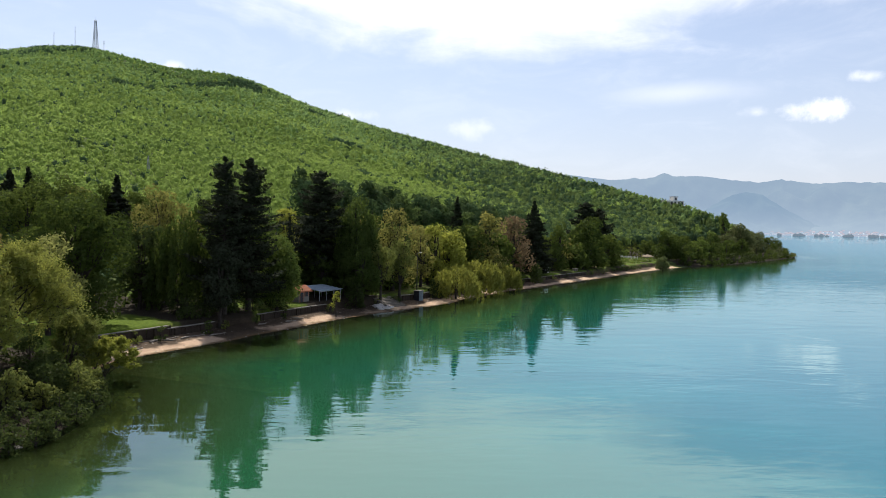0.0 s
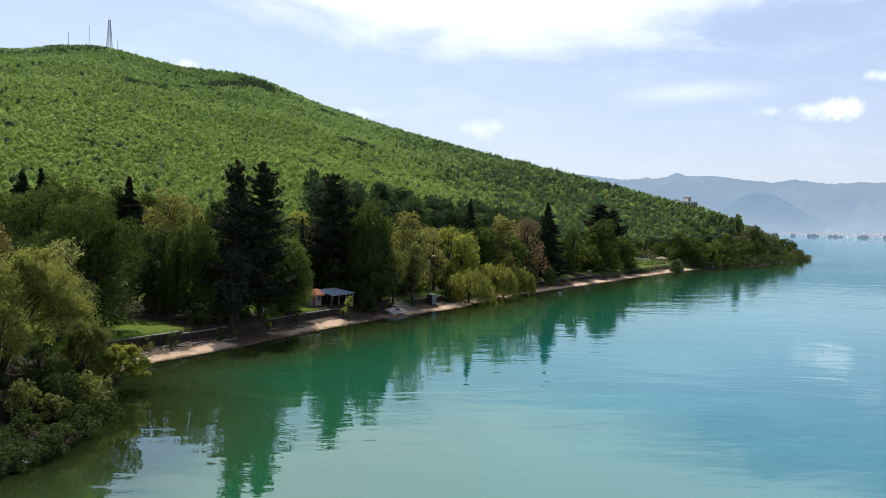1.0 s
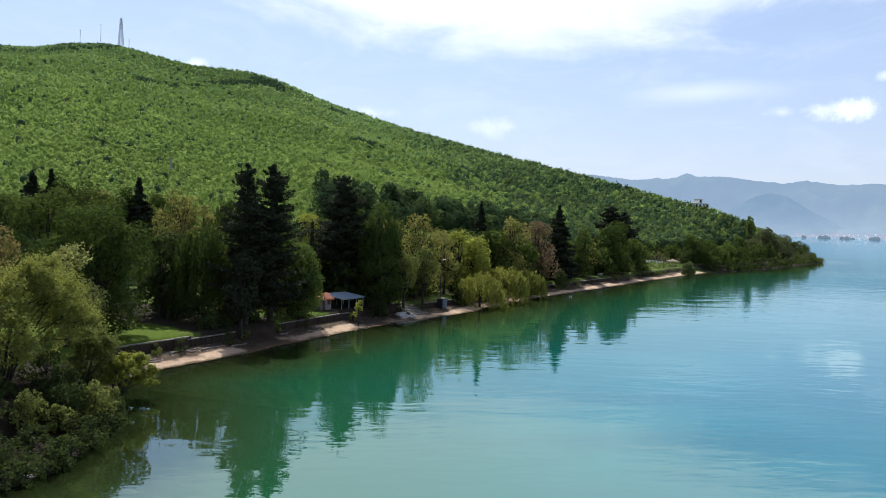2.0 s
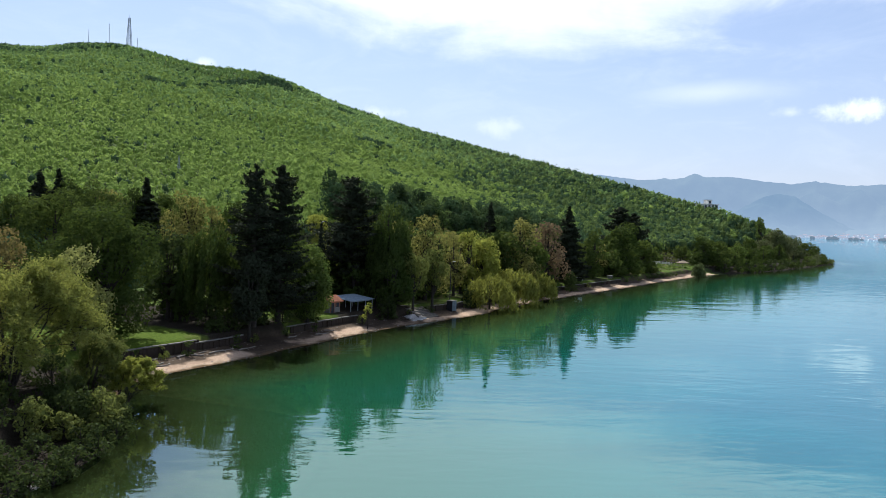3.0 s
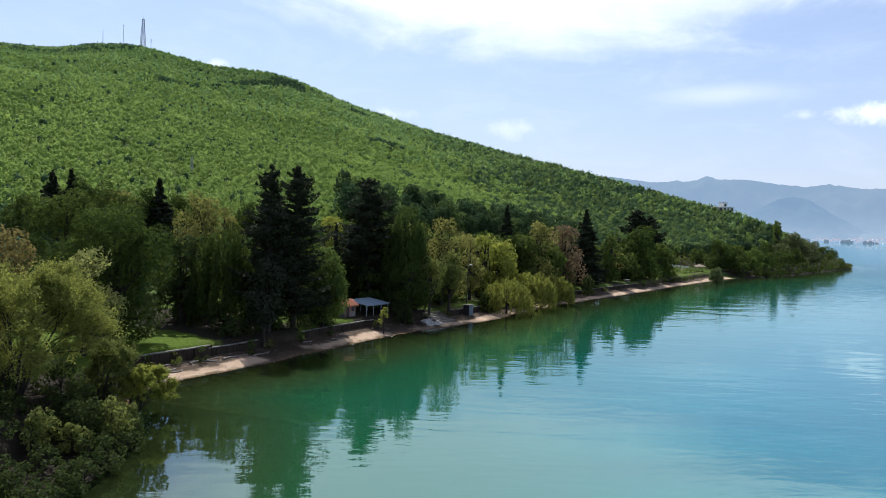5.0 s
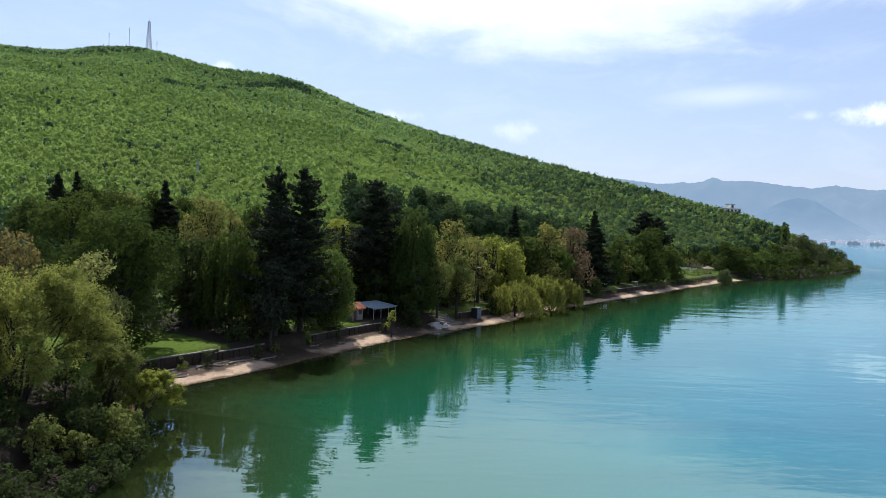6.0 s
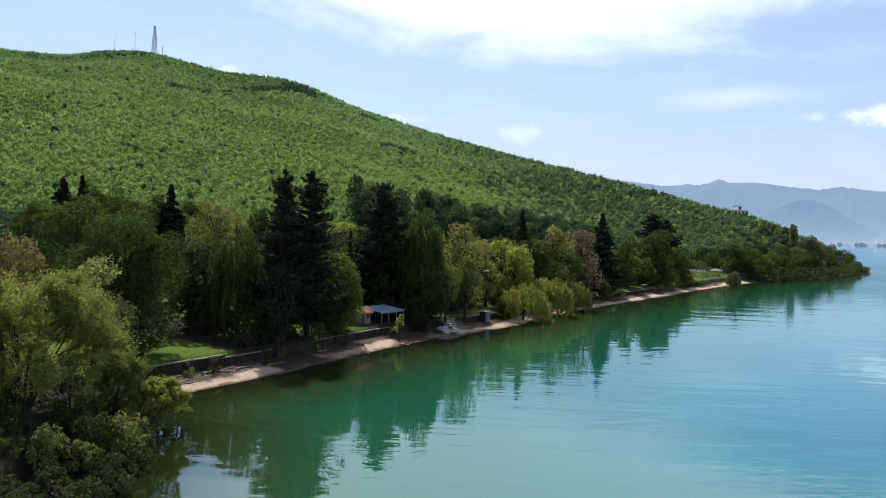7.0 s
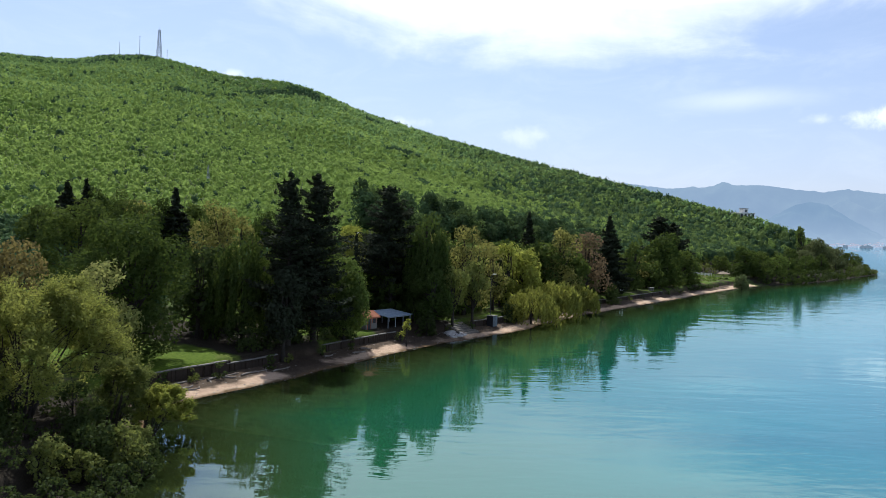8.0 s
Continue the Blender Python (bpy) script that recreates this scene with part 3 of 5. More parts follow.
def weeping_tree(name, x, y, top, w, leaf, label, seed, size=0.3, low=0.3, strands=260, group="shore trees"):
    """A tree whose outer twigs hang like curtains."""
    rng = np.random.default_rng(seed)
    z = land_z(x, y)
    h = max(1.5, top - z)
    root = thing(name, x, y, z, label, "tree", group)
    centre, radius, p, nor = broad_crown(rng, h, w * 0.9, max(low, 0.35), size, 0.45, 18)
    tv, tf = tubes(limb_paths(rng, h, 0.35, centre, 0.022 * h + 0.04))
    part("trunk", mesh_of("trunk", tv, [tf], BARK, True), root)
    pts, nors = [p], [nor]
    for _ in range(strands):
        a, r = rng.uniform(0, 2 * math.pi), w * math.sqrt(rng.uniform(0.15, 1.0))
        z1 = h * (0.97 - 0.38 * (r / w) ** 2) * rng.uniform(0.75, 1.0)
        z0 = max(0.25, z1 - h * rng.uniform(0.25, 0.62))
        m = max(4, int((z1 - z0) / (size * 0.55)))
        t = np.linspace(0, 1, m)
        out = r * (1 + 0.10 * np.sin(t * 1.6))
        q = np.column_stack([out * math.cos(a), out * math.sin(a), z1 + (z0 - z1) * t]) + rng.normal(size=(m, 3)) * size * 0.45
        pts.append(q)
        nors.append(np.tile((math.cos(a), math.sin(a), 0.35), (m, 1)))
    part("crown", leaf_mesh("crown", np.concatenate(pts), np.concatenate(nors), size, rng, LEAF[leaf], 2.0, 0.7, 0.55), root)
    return root


def feathery_willow(name, x, y, top, spread, leaf, label, seed, stems=11, size=0.14, twigs=20, per=150, category="tree", group="shore trees", lean=(0.0, 0.0), limbs=5):
    """A willow of several stems that fan out from the ground, with loose feathery sprays of small leaves along every twig."""
    rng = np.random.default_rng(seed)
    z = land_z(x, y)
    h = max(1.2, top - z)
    root = thing(name, x, y, z, label, category, group)
    paths, pts, nor = [], [], []
    lean = np.array((lean[0], lean[1], 0.0))
    for k in range(stems):
        a = 2 * math.pi * (k + rng.uniform(-0.3, 0.3)) / stems
        out = 0.72 * math.sqrt((k * 0.618 + 0.12) % 1.0)
        foot = np.array((0.35 * math.cos(a), 0.35 * math.sin(a), -0.3))
        tip = np.array((out * spread * math.cos(a), out * spread * math.sin(a), h * 0.80 * math.sqrt(1 - 0.75 * out * out))) + lean * 0.8
        bow = (foot + tip) / 2 + np.array((-0.10 * out * spread * math.cos(a), -0.10 * out * spread * math.sin(a), 0.08 * h))
        line = [(1 - t) ** 2 * foot + 2 * t * (1 - t) * bow + t * t * tip for t in np.linspace(0, 1, 7)]
        girth = 0.009 * h + 0.02
        v, f = tubes([[(p, girth * (1 - 0.8 * i / 6)) for i, p in enumerate(line)]], 7)
        part("stem", mesh_of("stem", v, [f], BARK, True), root)
        for b in range(limbs):
            if b:                                # a limb leaves the stem and runs out to the dome
                fork = line[3 + b % 3]
                a2, o2 = a + rng.normal() * 0.55, min(0.97, out + rng.uniform(-0.1, 0.35))
                goal = np.array((o2 * spread * math.cos(a2), o2 * spread * math.sin(a2), h * rng.uniform(0.80, 0.93) * math.sqrt(1 - 0.82 * o2 * o2))) + lean
                if b > limbs // 2:               # the lower limbs spread into a skirt
                    fork = line[1 + b % 2]
                    goal = np.array((rng.uniform(0.6, 0.9) * spread * math.cos(a2), rng.uniform(0.6, 0.9) * spread * math.sin(a2), h * rng.uniform(0.25, 0.6))) + lean
                arm = [fork + (goal - fork) * t + np.array((0, 0, 0.05 * h * math.sin(3.1 * t))) for t in np.linspace(0, 1, 5)]
                paths.append([(q, girth * (0.42 - 0.09 * i)) for i, q in enumerate(arm)])
            else:
                arm = line[2:]
            for _ in range(twigs if b <= limbs // 2 else (twigs + 1) // 2):
                t = rng.uniform(0.35, 1.0) ** 0.7 * (len(arm) - 1.001)
                base = arm[int(t)] + (arm[int(t) + 1] - arm[int(t)]) * (t - int(t))
                rise = unit(arm[-1] - arm[0])
                way = unit(rise * 0.7 + rng.normal(size=3) * 0.62 + np.array((0.35 * math.cos(a), 0.35 * math.sin(a), 0.3)))
                length = h * rng.uniform(0.08, 0.17)
                end = base + way * length
                end[2] = min(max(end[2], 0.5), h)
                mid = (base + end) / 2 + np.array((0, 0, 0.06 * length))
                paths.append([(base, girth * 0.2), (mid, girth * 0.12), (end, girth * 0.04)])
                u = rng.uniform(0.2, 1.1, size=per) ** 0.7
                fluff = rng.normal(size=(per, 3))
                pts.append(base + (end - base) * u[:, None] + fluff * (length * (0.07 + 0.10 * u))[:, None])
                nor.append(unit(fluff) + np.array((0, 0, 0.7)))
    v, f = tubes(paths, 5)
    tagged(part("twig", mesh_of("twig", v, [f], BARK, True), root), kind="stuff")
    part("crown", leaf_mesh("crown", np.concatenate(pts), np.concatenate(nor), size, rng, LEAF[leaf], 1.9, 0.6), root)
    return root


def conifer(name, x, y, top, w, label, seed, slim=True, low=0.08, size=0.38, group="shore conifers"):
    """A needle tree: a straight stem and whorls of flat sprays that shorten towards the tip."""
    rng = np.random.default_rng(seed)
    z = land_z(x, y)
    h = max(2.0, top - z)
    root = thing(name, x, y, z, label, "tree", group)
    stem = 0.014 * h + 0.06
    paths = [[((0, 0, -0.4), stem * 1.3), ((0, 0, h * 0.4), stem * 0.75), ((0, 0, h * 0.97), 0.03)]]
    pts, nor = [], []
    level = h * low
    step = 0.42 if slim else 0.62
    while level < h * 0.985:
        t = (level / h - low) / (1 - low)
        reach = w * ((1 - t) ** 0.85 if slim else min(1.0, (1 - t) ** 0.52 * 1.08)) * (0.75 + 0.25 * min(1, t * 6))
        if not slim:
            reach *= 0.55 + 0.7 * rng.uniform()
        for _ in range(6 if slim else 8):
            a = rng.uniform(0, 2 * math.pi)
            length = max(0.25, reach * rng.uniform(0.55, 1.12))
            rise = rng.uniform(-0.30, -0.02) if slim else rng.uniform(-0.12, 0.30)
            z0 = level + rng.uniform(-0.2, 0.2)
            d = np.array((math.cos(a), math.sin(a)))
            n = max(6, int(length / size * 6.5))
            s = rng.uniform(0.08, 1.0, size=n) ** 0.75
            side = rng.normal(size=n) * 0.26 * length * (1.05 - s * 0.75)
            hgt = z0 + rise * length * s + 0.12 * length * s * s + rng.normal(size=n) * 0.13
            q = np.column_stack([d[0] * s * length - d[1] * side, d[1] * s * length + d[0] * side, hgt])
            pts.append(q)
            nor.append(np.column_stack([np.full(n, d[0] * 0.35), np.full(n, d[1] * 0.35), np.full(n, 1.0)]))
            if length > 0.8:
                paths.append([((0, 0, z0), stem * 0.3), ((d[0] * length * 0.85, d[1] * length * 0.85, z0 + rise * length * 0.85), 0.015)])
        level += step * rng.uniform(0.75, 1.25)
    tip = np.column_stack([rng.normal(size=(14, 2)) * 0.12, h - rng.uniform(0, 1.0, size=14)])
    pts.append(tip)
    nor.append(np.tile((0, 0, 1.0), (14, 1)))
    tv, tf = tubes(paths, 5)
    part("trunk", mesh_of("trunk", tv, [tf], BARK, True), root)
    part("crown", leaf_mesh("crown", np.concatenate(pts), np.concatenate(nor), size, rng, LEAF["needle"], 1.9, 0.55), root)
    return root


LABELS = {
    "chestnut": "pale-leaved chestnut tree behind the willow", "dark_leaf": "dense dark green broadleaf tree on the lawn", "mid_leaf": "green broadleaf tree in spring leaf",
    "olive_leaf": "slender olive-yellow tree with thin young leaves", "yellow_leaf": "bright yellow-green tree in fresh leaf", "rust_leaf": "reddish-brown tree with thin young foliage",
    "bronze_leaf": "bronze-tinted tree in young leaf behind the willow", "cape_olive": "grey-olive willow on the low cape", "fresh_leaf": "light green rounded tree near the lake shore",
}
#  kind, x, y, height of the top over the lake, half width, leaf
TREES = [
    ("willow", -29.6, 57.8, 12.3, 5.5, "willow"),
    ("broad", -32.2, 74.8, 12.4, 3.9, "chestnut"),
    ("broad", -32.2, 82.2, 16.6, 6.9, "dark_leaf"),
    ("broad", -44.7, 97.6, 18.7, 5.9, "mid_leaf"),
    ("broad", -47.1, 116.2, 21.3, 4.3, "mid_leaf"),
    ("fir", -66.4, 146.0, 23.4, 2.9, ""),
    ("fir", -69.3, 144.7, 22.9, 3.6, ""),
    ("fir", -47.2, 137.5, 21.7, 4.0, ""),
    ("broad", -61.7, 140.4, 21.9, 3.5, "dark_leaf"),
    ("broad", -49.4, 136.7, 20.6, 3.3, "dark_leaf"),
    ("broad", -33.6, 115.6, 20.6, 4.4, "olive_leaf"),
    ("weeping", -24.7, 96.3, 15.4, 3.9, "dark_leaf"),
    ("pine", -19.1, 94.5, 22.0, 3.0, ""),
    ("pine", -16.8, 98.6, 22.1, 3.6, ""),
    ("broad", -13.8, 104.1, 12.2, 3.3, "fresh_leaf"),
    ("fir", -14.2, 119.7, 15.3, 1.1, ""),
    ("broad", -16.4, 134.5, 17.2, 3.5, "yellow_leaf"),
    ("pine", -9.9, 126.2, 22.8, 4.6, ""),
    ("weeping", -3.6, 123.6, 19.5, 3.6, "dark_leaf"),
    ("broad", 2.4, 132.2, 17.3, 4.2, "olive_leaf"),
    ("broad", 7.8, 141.6, 14.0, 2.8, "olive_leaf"),
    ("fir", 17.0, 170.0, 20.5, 2.6, ""),
    ("broad", 10.6, 147.4, 15.4, 2.5, "yellow_leaf"),
    ("broad", 13.8, 151.7, 13.1, 4.8, "yellow_leaf"),
    ("weeping", 14.3, 138.6, 6.7, 4.6, "weep_leaf"),
    ("weeping", 20.2, 148.6, 7.7, 4.3, "weep_leaf"),
    ("weeping", 26.7, 159.8, 6.0, 3.4, "weep_leaf"),
    ("broad", 23.9, 168.3, 17.8, 4.9, "olive_leaf"),
    ("broad", 31.3, 178.4, 16.6, 5.1, "rust_leaf"),
    ("fir", 38.5, 189.2, 20.5, 4.9, ""),
    ("broad", 48.4, 203.5, 16.4, 3.5, "mid_leaf"),
    ("broad", 61.5, 221.9, 17.5, 7.2, "dark_leaf"),
    ("pine", 67.3, 249.4, 22.5, 4.6, ""),
    ("pine", 72.5, 252.1, 20.7, 4.7, ""),
    ("broad", 73.6, 243.0, 9.4, 2.8, "mid_leaf"),
    ("broad", 109.9, 312.7, 9.5, 5.9, "mid_leaf"),
    ("broad", 110.4, 288.1, 13.9, 6.9, "dark_leaf"),
    ("broad", 118.0, 292.2, 11.8, 6.1, "mid_leaf"),
    ("broad", 171.0, 372.0, 12.5, 7.5, "cape_olive"),
    ("broad", 152.0, 345.0, 13.0, 8.0, "dark_leaf"),
    ("broad", 127.7, 301.2, 11.3, 5.6, "fresh_leaf"),
    ("broad", 140.0, 314.0, 8.5, 6.6, "dark_leaf"),
    ("poplar", 174.0, 381.5, 26.0, 3.4, "fresh_leaf"),
    ("broad", 182.3, 380.4, 18.0, 9.2, "cape_olive"),
    ("broad", 197.0, 391.4, 14.6, 8.0, "cape_olive"),
    ("broad", 211.3, 404.3, 11.6, 7.0, "mid_leaf"),
    ("broad", 221.5, 417.0, 8.0, 5.5, "cape_olive"),
    ("broad", 229.5, 423.6, 5.2, 3.6, "mid_leaf"),
    ("broad", 165.6, 355.1, 9.9, 8.1, "dark_leaf"),
    ("broad", -1.4, 145.7, 16.7, 2.8, "mid_leaf"),
    ("broad", -70.9, 139.1, 18.4, 4.5, "mid_leaf"),
    ("broad", -71.9, 150.7, 20.4, 5.1, "mid_leaf"),
    ("broad", -67.6, 148.3, 19.3, 4.4, "dark_leaf"),
    ("broad", -72.9, 173.8, 20.7, 5.6, "dark_leaf"),
    ("broad", -58.1, 147.5, 20.2, 5.2, "olive_leaf"),
    ("broad", -64.8, 173.8, 19.5, 5.1, "mid_leaf"),
    ("broad", -47.1, 139.0, 17.9, 3.9, "mid_leaf"),
    ("broad", -56.1, 178.7, 20.4, 5.5, "mid_leaf"),
    ("broad", -50.2, 171.6, 18.6, 4.5, "mid_leaf"),
    ("broad", -44.3, 170.5, 17.7, 4.8, "olive_leaf"),
    ("broad", -41.6, 180.2, 19.2, 5.8, "dark_leaf"),
    ("broad", -30.9, 148.9, 16.2, 3.9, "mid_leaf"),
    ("broad", -27.0, 155.5, 15.8, 4.3, "mid_leaf"),
    ("broad", -23.8, 151.7, 14.8, 4.7, "dark_leaf"),
    ("broad", -23.1, 185.5, 16.1, 5.9, "dark_leaf"),
    ("broad", -15.5, 172.9, 16.3, 5.7, "mid_leaf"),
    ("broad", -11.8, 180.8, 19.1, 4.8, "mid_leaf"),
    ("broad", -7.1, 155.1, 16.3, 3.7, "mid_leaf"),
    ("broad", -2.8, 167.8, 15.5, 5.5, "olive_leaf"),
    ("broad", 1.7, 170.2, 14.9, 3.9, "dark_leaf"),
    ("broad", 7.6, 162.2, 13.9, 4.8, "olive_leaf"),
    ("broad", 12.3, 170.3, 14.6, 4.8, "dark_leaf"),
    ("broad", 15.7, 166.8, 13.6, 5.2, "mid_leaf"),
    ("broad", 20.3, 168.4, 14.5, 5.2, "mid_leaf"),
    ("broad", 26.9, 172.5, 12.4, 4.7, "mid_leaf"),
    ("broad", 37.5, 207.1, 14.7, 5.9, "mid_leaf"),
    ("broad", 45.8, 208.1, 11.8, 6.9, "mid_leaf"),
    ("broad", 52.7, 214.2, 11.0, 5.5, "olive_leaf"),
    ("broad", 58.9, 218.2, 12.4, 6.4, "mid_leaf"),
    ("broad", 70.6, 234.9, 12.2, 6.6, "mid_leaf"),
    ("broad", -34.8, 114.4, 10.9, 2.4, "mid_leaf"),
    ("broad", -33.1, 118.0, 9.8, 2.5, "dark_leaf"),
    ("broad", -28.8, 115.9, 10.7, 2.5, "mid_leaf"),
    ("broad", -29.2, 124.2, 6.9, 2.5, "mid_leaf"),
    ("broad", -27.5, 131.9, 6.8, 3.7, "mid_leaf"),
    ("broad", -25.9, 141.0, 10.8, 3.4, "mid_leaf"),
    ("broad", -23.4, 142.4, 6.1, 3.3, "mid_leaf"),
    ("broad", -19.8, 139.7, 6.7, 2.9, "mid_leaf"),
    ("broad", -15.9, 145.5, 9.7, 3.6, "dark_leaf"),
    ("broad", -14.0, 156.3, 8.1, 4.0, "mid_leaf"),
    ("broad", -9.3, 148.9, 8.7, 3.9, "mid_leaf"),
    ("broad", -4.8, 151.2, 9.3, 3.8, "dark_leaf"),
    ("broad", -2.0, 165.8, 7.0, 4.3, "dark_leaf"),
    ("broad", 1.8, 169.6, 6.9, 3.6, "dark_leaf"),
    ("broad", 6.4, 174.9, 5.9, 3.9, "mid_leaf"),
    ("broad", 10.8, 183.3, 6.6, 4.4, "mid_leaf"),
    ("broad", 14.5, 176.8, 6.4, 3.3, "mid_leaf"),
    ("broad", 21.8, 193.5, 10.1, 3.7, "dark_leaf"),
    ("broad", 25.8, 185.9, 9.4, 4.0, "dark_leaf"),
    ("broad", 28.9, 189.5, 6.5, 4.7, "dark_leaf"),
    ("broad", 34.8, 198.9, 8.0, 4.4, "dark_leaf"),
    ("broad", 41.5, 204.0, 9.7, 4.8, "dark_leaf"),
    ("broad", 45.9, 201.4, 4.5, 5.4, "mid_leaf"),
    ("broad", 55.2, 213.3, 9.8, 4.8, "mid_leaf"),
    ("broad", 64.4, 226.0, 7.5, 5.6, "mid_leaf"),
    ("broad", 72.3, 237.3, 6.1, 6.0, "dark_leaf"),
    ("broad", -37.0, 68.8, 14.1, 3.8, "bronze_leaf"),
]
for i, (kind, x, y, top, w, leaf) in enumerate(TREES):
    far = math.hypot(x, y) / 100
    size = 0.11 + 0.12 * far if far < 1.45 else min(0.50, 0.20 + 0.12 * far)
    if i > 55:
        size *= 1.2
    if kind == "broad":
        thin = leaf in ("olive_leaf", "rust_leaf", "chestnut", "bronze_leaf")
        broad_tree("broadleaf_tree", x, y, top, w, leaf, LABELS[leaf], 100 + i, low=0.18 if thin else 0.08, size=size * (1.1 if leaf == "chestnut" else 1), fill=0.56 if thin else 1.0, lobes=24 if thin else 30)
    elif kind == "poplar":
        broad_tree("poplar_tree", x, y, top, w, leaf, "narrow upright green poplar on the wooded cape", 100 + i, low=0.1, size=size, fill=0.9, lobes=30)
    elif kind == "weeping":
        weeping_tree("weeping_willow", x, y, top, w, leaf, "dark weeping tree with hanging twigs" if leaf == "dark_leaf" else "bright yellow-green weeping willow over the beach", 100 + i, size=size)
    elif kind == "pine":
        conifer("pine_tree", x, y, top, w * 1.5, "tall dark ragged pine with heavy boughs", 100 + i, False, 0.2 if -16 < x < -6 else 0.1, size)
    elif kind == "fir":
        conifer("fir_tree", x, y, top, w * 1.35, "dark pointed fir tree", 100 + i, True, 0.05, size)
    elif kind == "willow":
        feathery_willow("willow_tree", x, y, top, w * 1.1, leaf, "big grey-green willow leaning over the shore", 100 + i, stems=13, size=0.095, twigs=15, per=95, lean=(0.5, -0.4), limbs=6)
band_rng = np.random.default_rng(44)
for k in range(54):                              # a belt of taller dark trees along the hill's foot
    row, t = k % 3, (k + band_rng.uniform(-0.4, 0.4)) / 53
    x, y = -25.0 + 76.0 * t + band_rng.normal() * 1.2, 231 + 44 * t - 7 * row + band_rng.uniform(-2, 2)
    top = (30.4 - 9.2 * t) - (3.4 - 1.2 * t) * row + band_rng.uniform(-1.5, 0.5)
    broad_tree("wood_edge_tree", x, y, top, band_rng.uniform(3.0, 4.4), ("wood_dark", "hill_dark", "wood_dark", "wood_mid")[k % 4], "tall dark green tree in a belt along the hill's foot", 800 + k, low=0.45, size=0.55,
               fill=0.85, lobes=16, group="belt of trees at the hill's foot", girths=(0.34, 0.55))
#  x, y, top, half width, leaf
BUSHES = [
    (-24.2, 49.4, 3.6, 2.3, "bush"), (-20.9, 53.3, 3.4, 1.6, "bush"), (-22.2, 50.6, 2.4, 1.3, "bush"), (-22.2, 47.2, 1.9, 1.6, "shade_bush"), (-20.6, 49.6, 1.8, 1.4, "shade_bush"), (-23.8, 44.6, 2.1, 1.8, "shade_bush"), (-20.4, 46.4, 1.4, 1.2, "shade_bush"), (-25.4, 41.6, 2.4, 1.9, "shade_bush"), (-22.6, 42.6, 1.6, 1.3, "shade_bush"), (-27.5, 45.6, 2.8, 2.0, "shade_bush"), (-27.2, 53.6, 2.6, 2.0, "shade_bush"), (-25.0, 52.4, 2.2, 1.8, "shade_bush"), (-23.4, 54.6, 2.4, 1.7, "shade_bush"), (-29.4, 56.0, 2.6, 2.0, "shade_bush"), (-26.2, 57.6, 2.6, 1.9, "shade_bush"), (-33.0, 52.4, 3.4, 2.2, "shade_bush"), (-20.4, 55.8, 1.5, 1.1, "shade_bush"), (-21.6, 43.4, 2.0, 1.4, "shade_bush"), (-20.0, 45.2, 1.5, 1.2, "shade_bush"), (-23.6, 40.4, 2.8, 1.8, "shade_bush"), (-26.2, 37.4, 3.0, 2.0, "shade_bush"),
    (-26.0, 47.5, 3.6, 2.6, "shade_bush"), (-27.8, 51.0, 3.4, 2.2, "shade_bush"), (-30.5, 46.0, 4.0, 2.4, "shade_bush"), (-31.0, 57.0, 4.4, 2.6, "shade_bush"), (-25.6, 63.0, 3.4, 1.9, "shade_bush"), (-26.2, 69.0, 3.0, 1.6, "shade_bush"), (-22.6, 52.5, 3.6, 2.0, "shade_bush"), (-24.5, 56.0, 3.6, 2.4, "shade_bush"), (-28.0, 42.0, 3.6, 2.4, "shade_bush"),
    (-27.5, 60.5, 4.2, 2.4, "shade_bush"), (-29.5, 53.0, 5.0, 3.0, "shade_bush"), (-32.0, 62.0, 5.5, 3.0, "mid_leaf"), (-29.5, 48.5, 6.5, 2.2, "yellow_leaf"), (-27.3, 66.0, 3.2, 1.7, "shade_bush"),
    # dark bushes added behind the wall where the ground lies in shade
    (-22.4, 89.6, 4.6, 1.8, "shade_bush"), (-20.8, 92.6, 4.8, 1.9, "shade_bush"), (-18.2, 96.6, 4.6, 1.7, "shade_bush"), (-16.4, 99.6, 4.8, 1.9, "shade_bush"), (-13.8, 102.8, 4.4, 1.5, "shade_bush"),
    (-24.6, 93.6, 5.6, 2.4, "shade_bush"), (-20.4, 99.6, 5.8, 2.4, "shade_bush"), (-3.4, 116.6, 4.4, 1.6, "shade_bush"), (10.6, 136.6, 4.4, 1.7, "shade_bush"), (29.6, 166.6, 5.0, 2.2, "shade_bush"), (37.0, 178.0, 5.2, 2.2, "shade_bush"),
    (70.0, 240.0, 8.0, 3.4, "mid_leaf"), (80.0, 290.0, 8.0, 3.4, "mid_leaf"), (92.0, 300.0, 8.5, 3.4, "bush"), (72.0, 276.0, 8.5, 3.6, "mid_leaf"),
    
]
#  trees that lean over the wall and keep the beach in shade: x, y, top, half width
OVERHANG = [(-18.9, 91.4, 11.5, 2.8), (-13.6, 102.6, 10.8, 2.9), (-2.6, 118.8, 11.5, 3.0), (0.4, 122.6, 11.0, 2.8), (3.6, 127.0, 11.5, 2.8)]
for i, (x, y, top, w) in enumerate(OVERHANG):
    broad_tree("park_tree", x, y, top, w, ("needle", "mid_leaf", "dark_leaf", "bush", "bush")[i], "slender park tree leaning over the beach" if i > 2 else "dense dark tree leaning over the beach wall", 700 + i, low=0.40 if i > 2 else 0.28, size=0.26, fill=0.7 if i > 2 else 1.0, lobes=26, group="park trees")
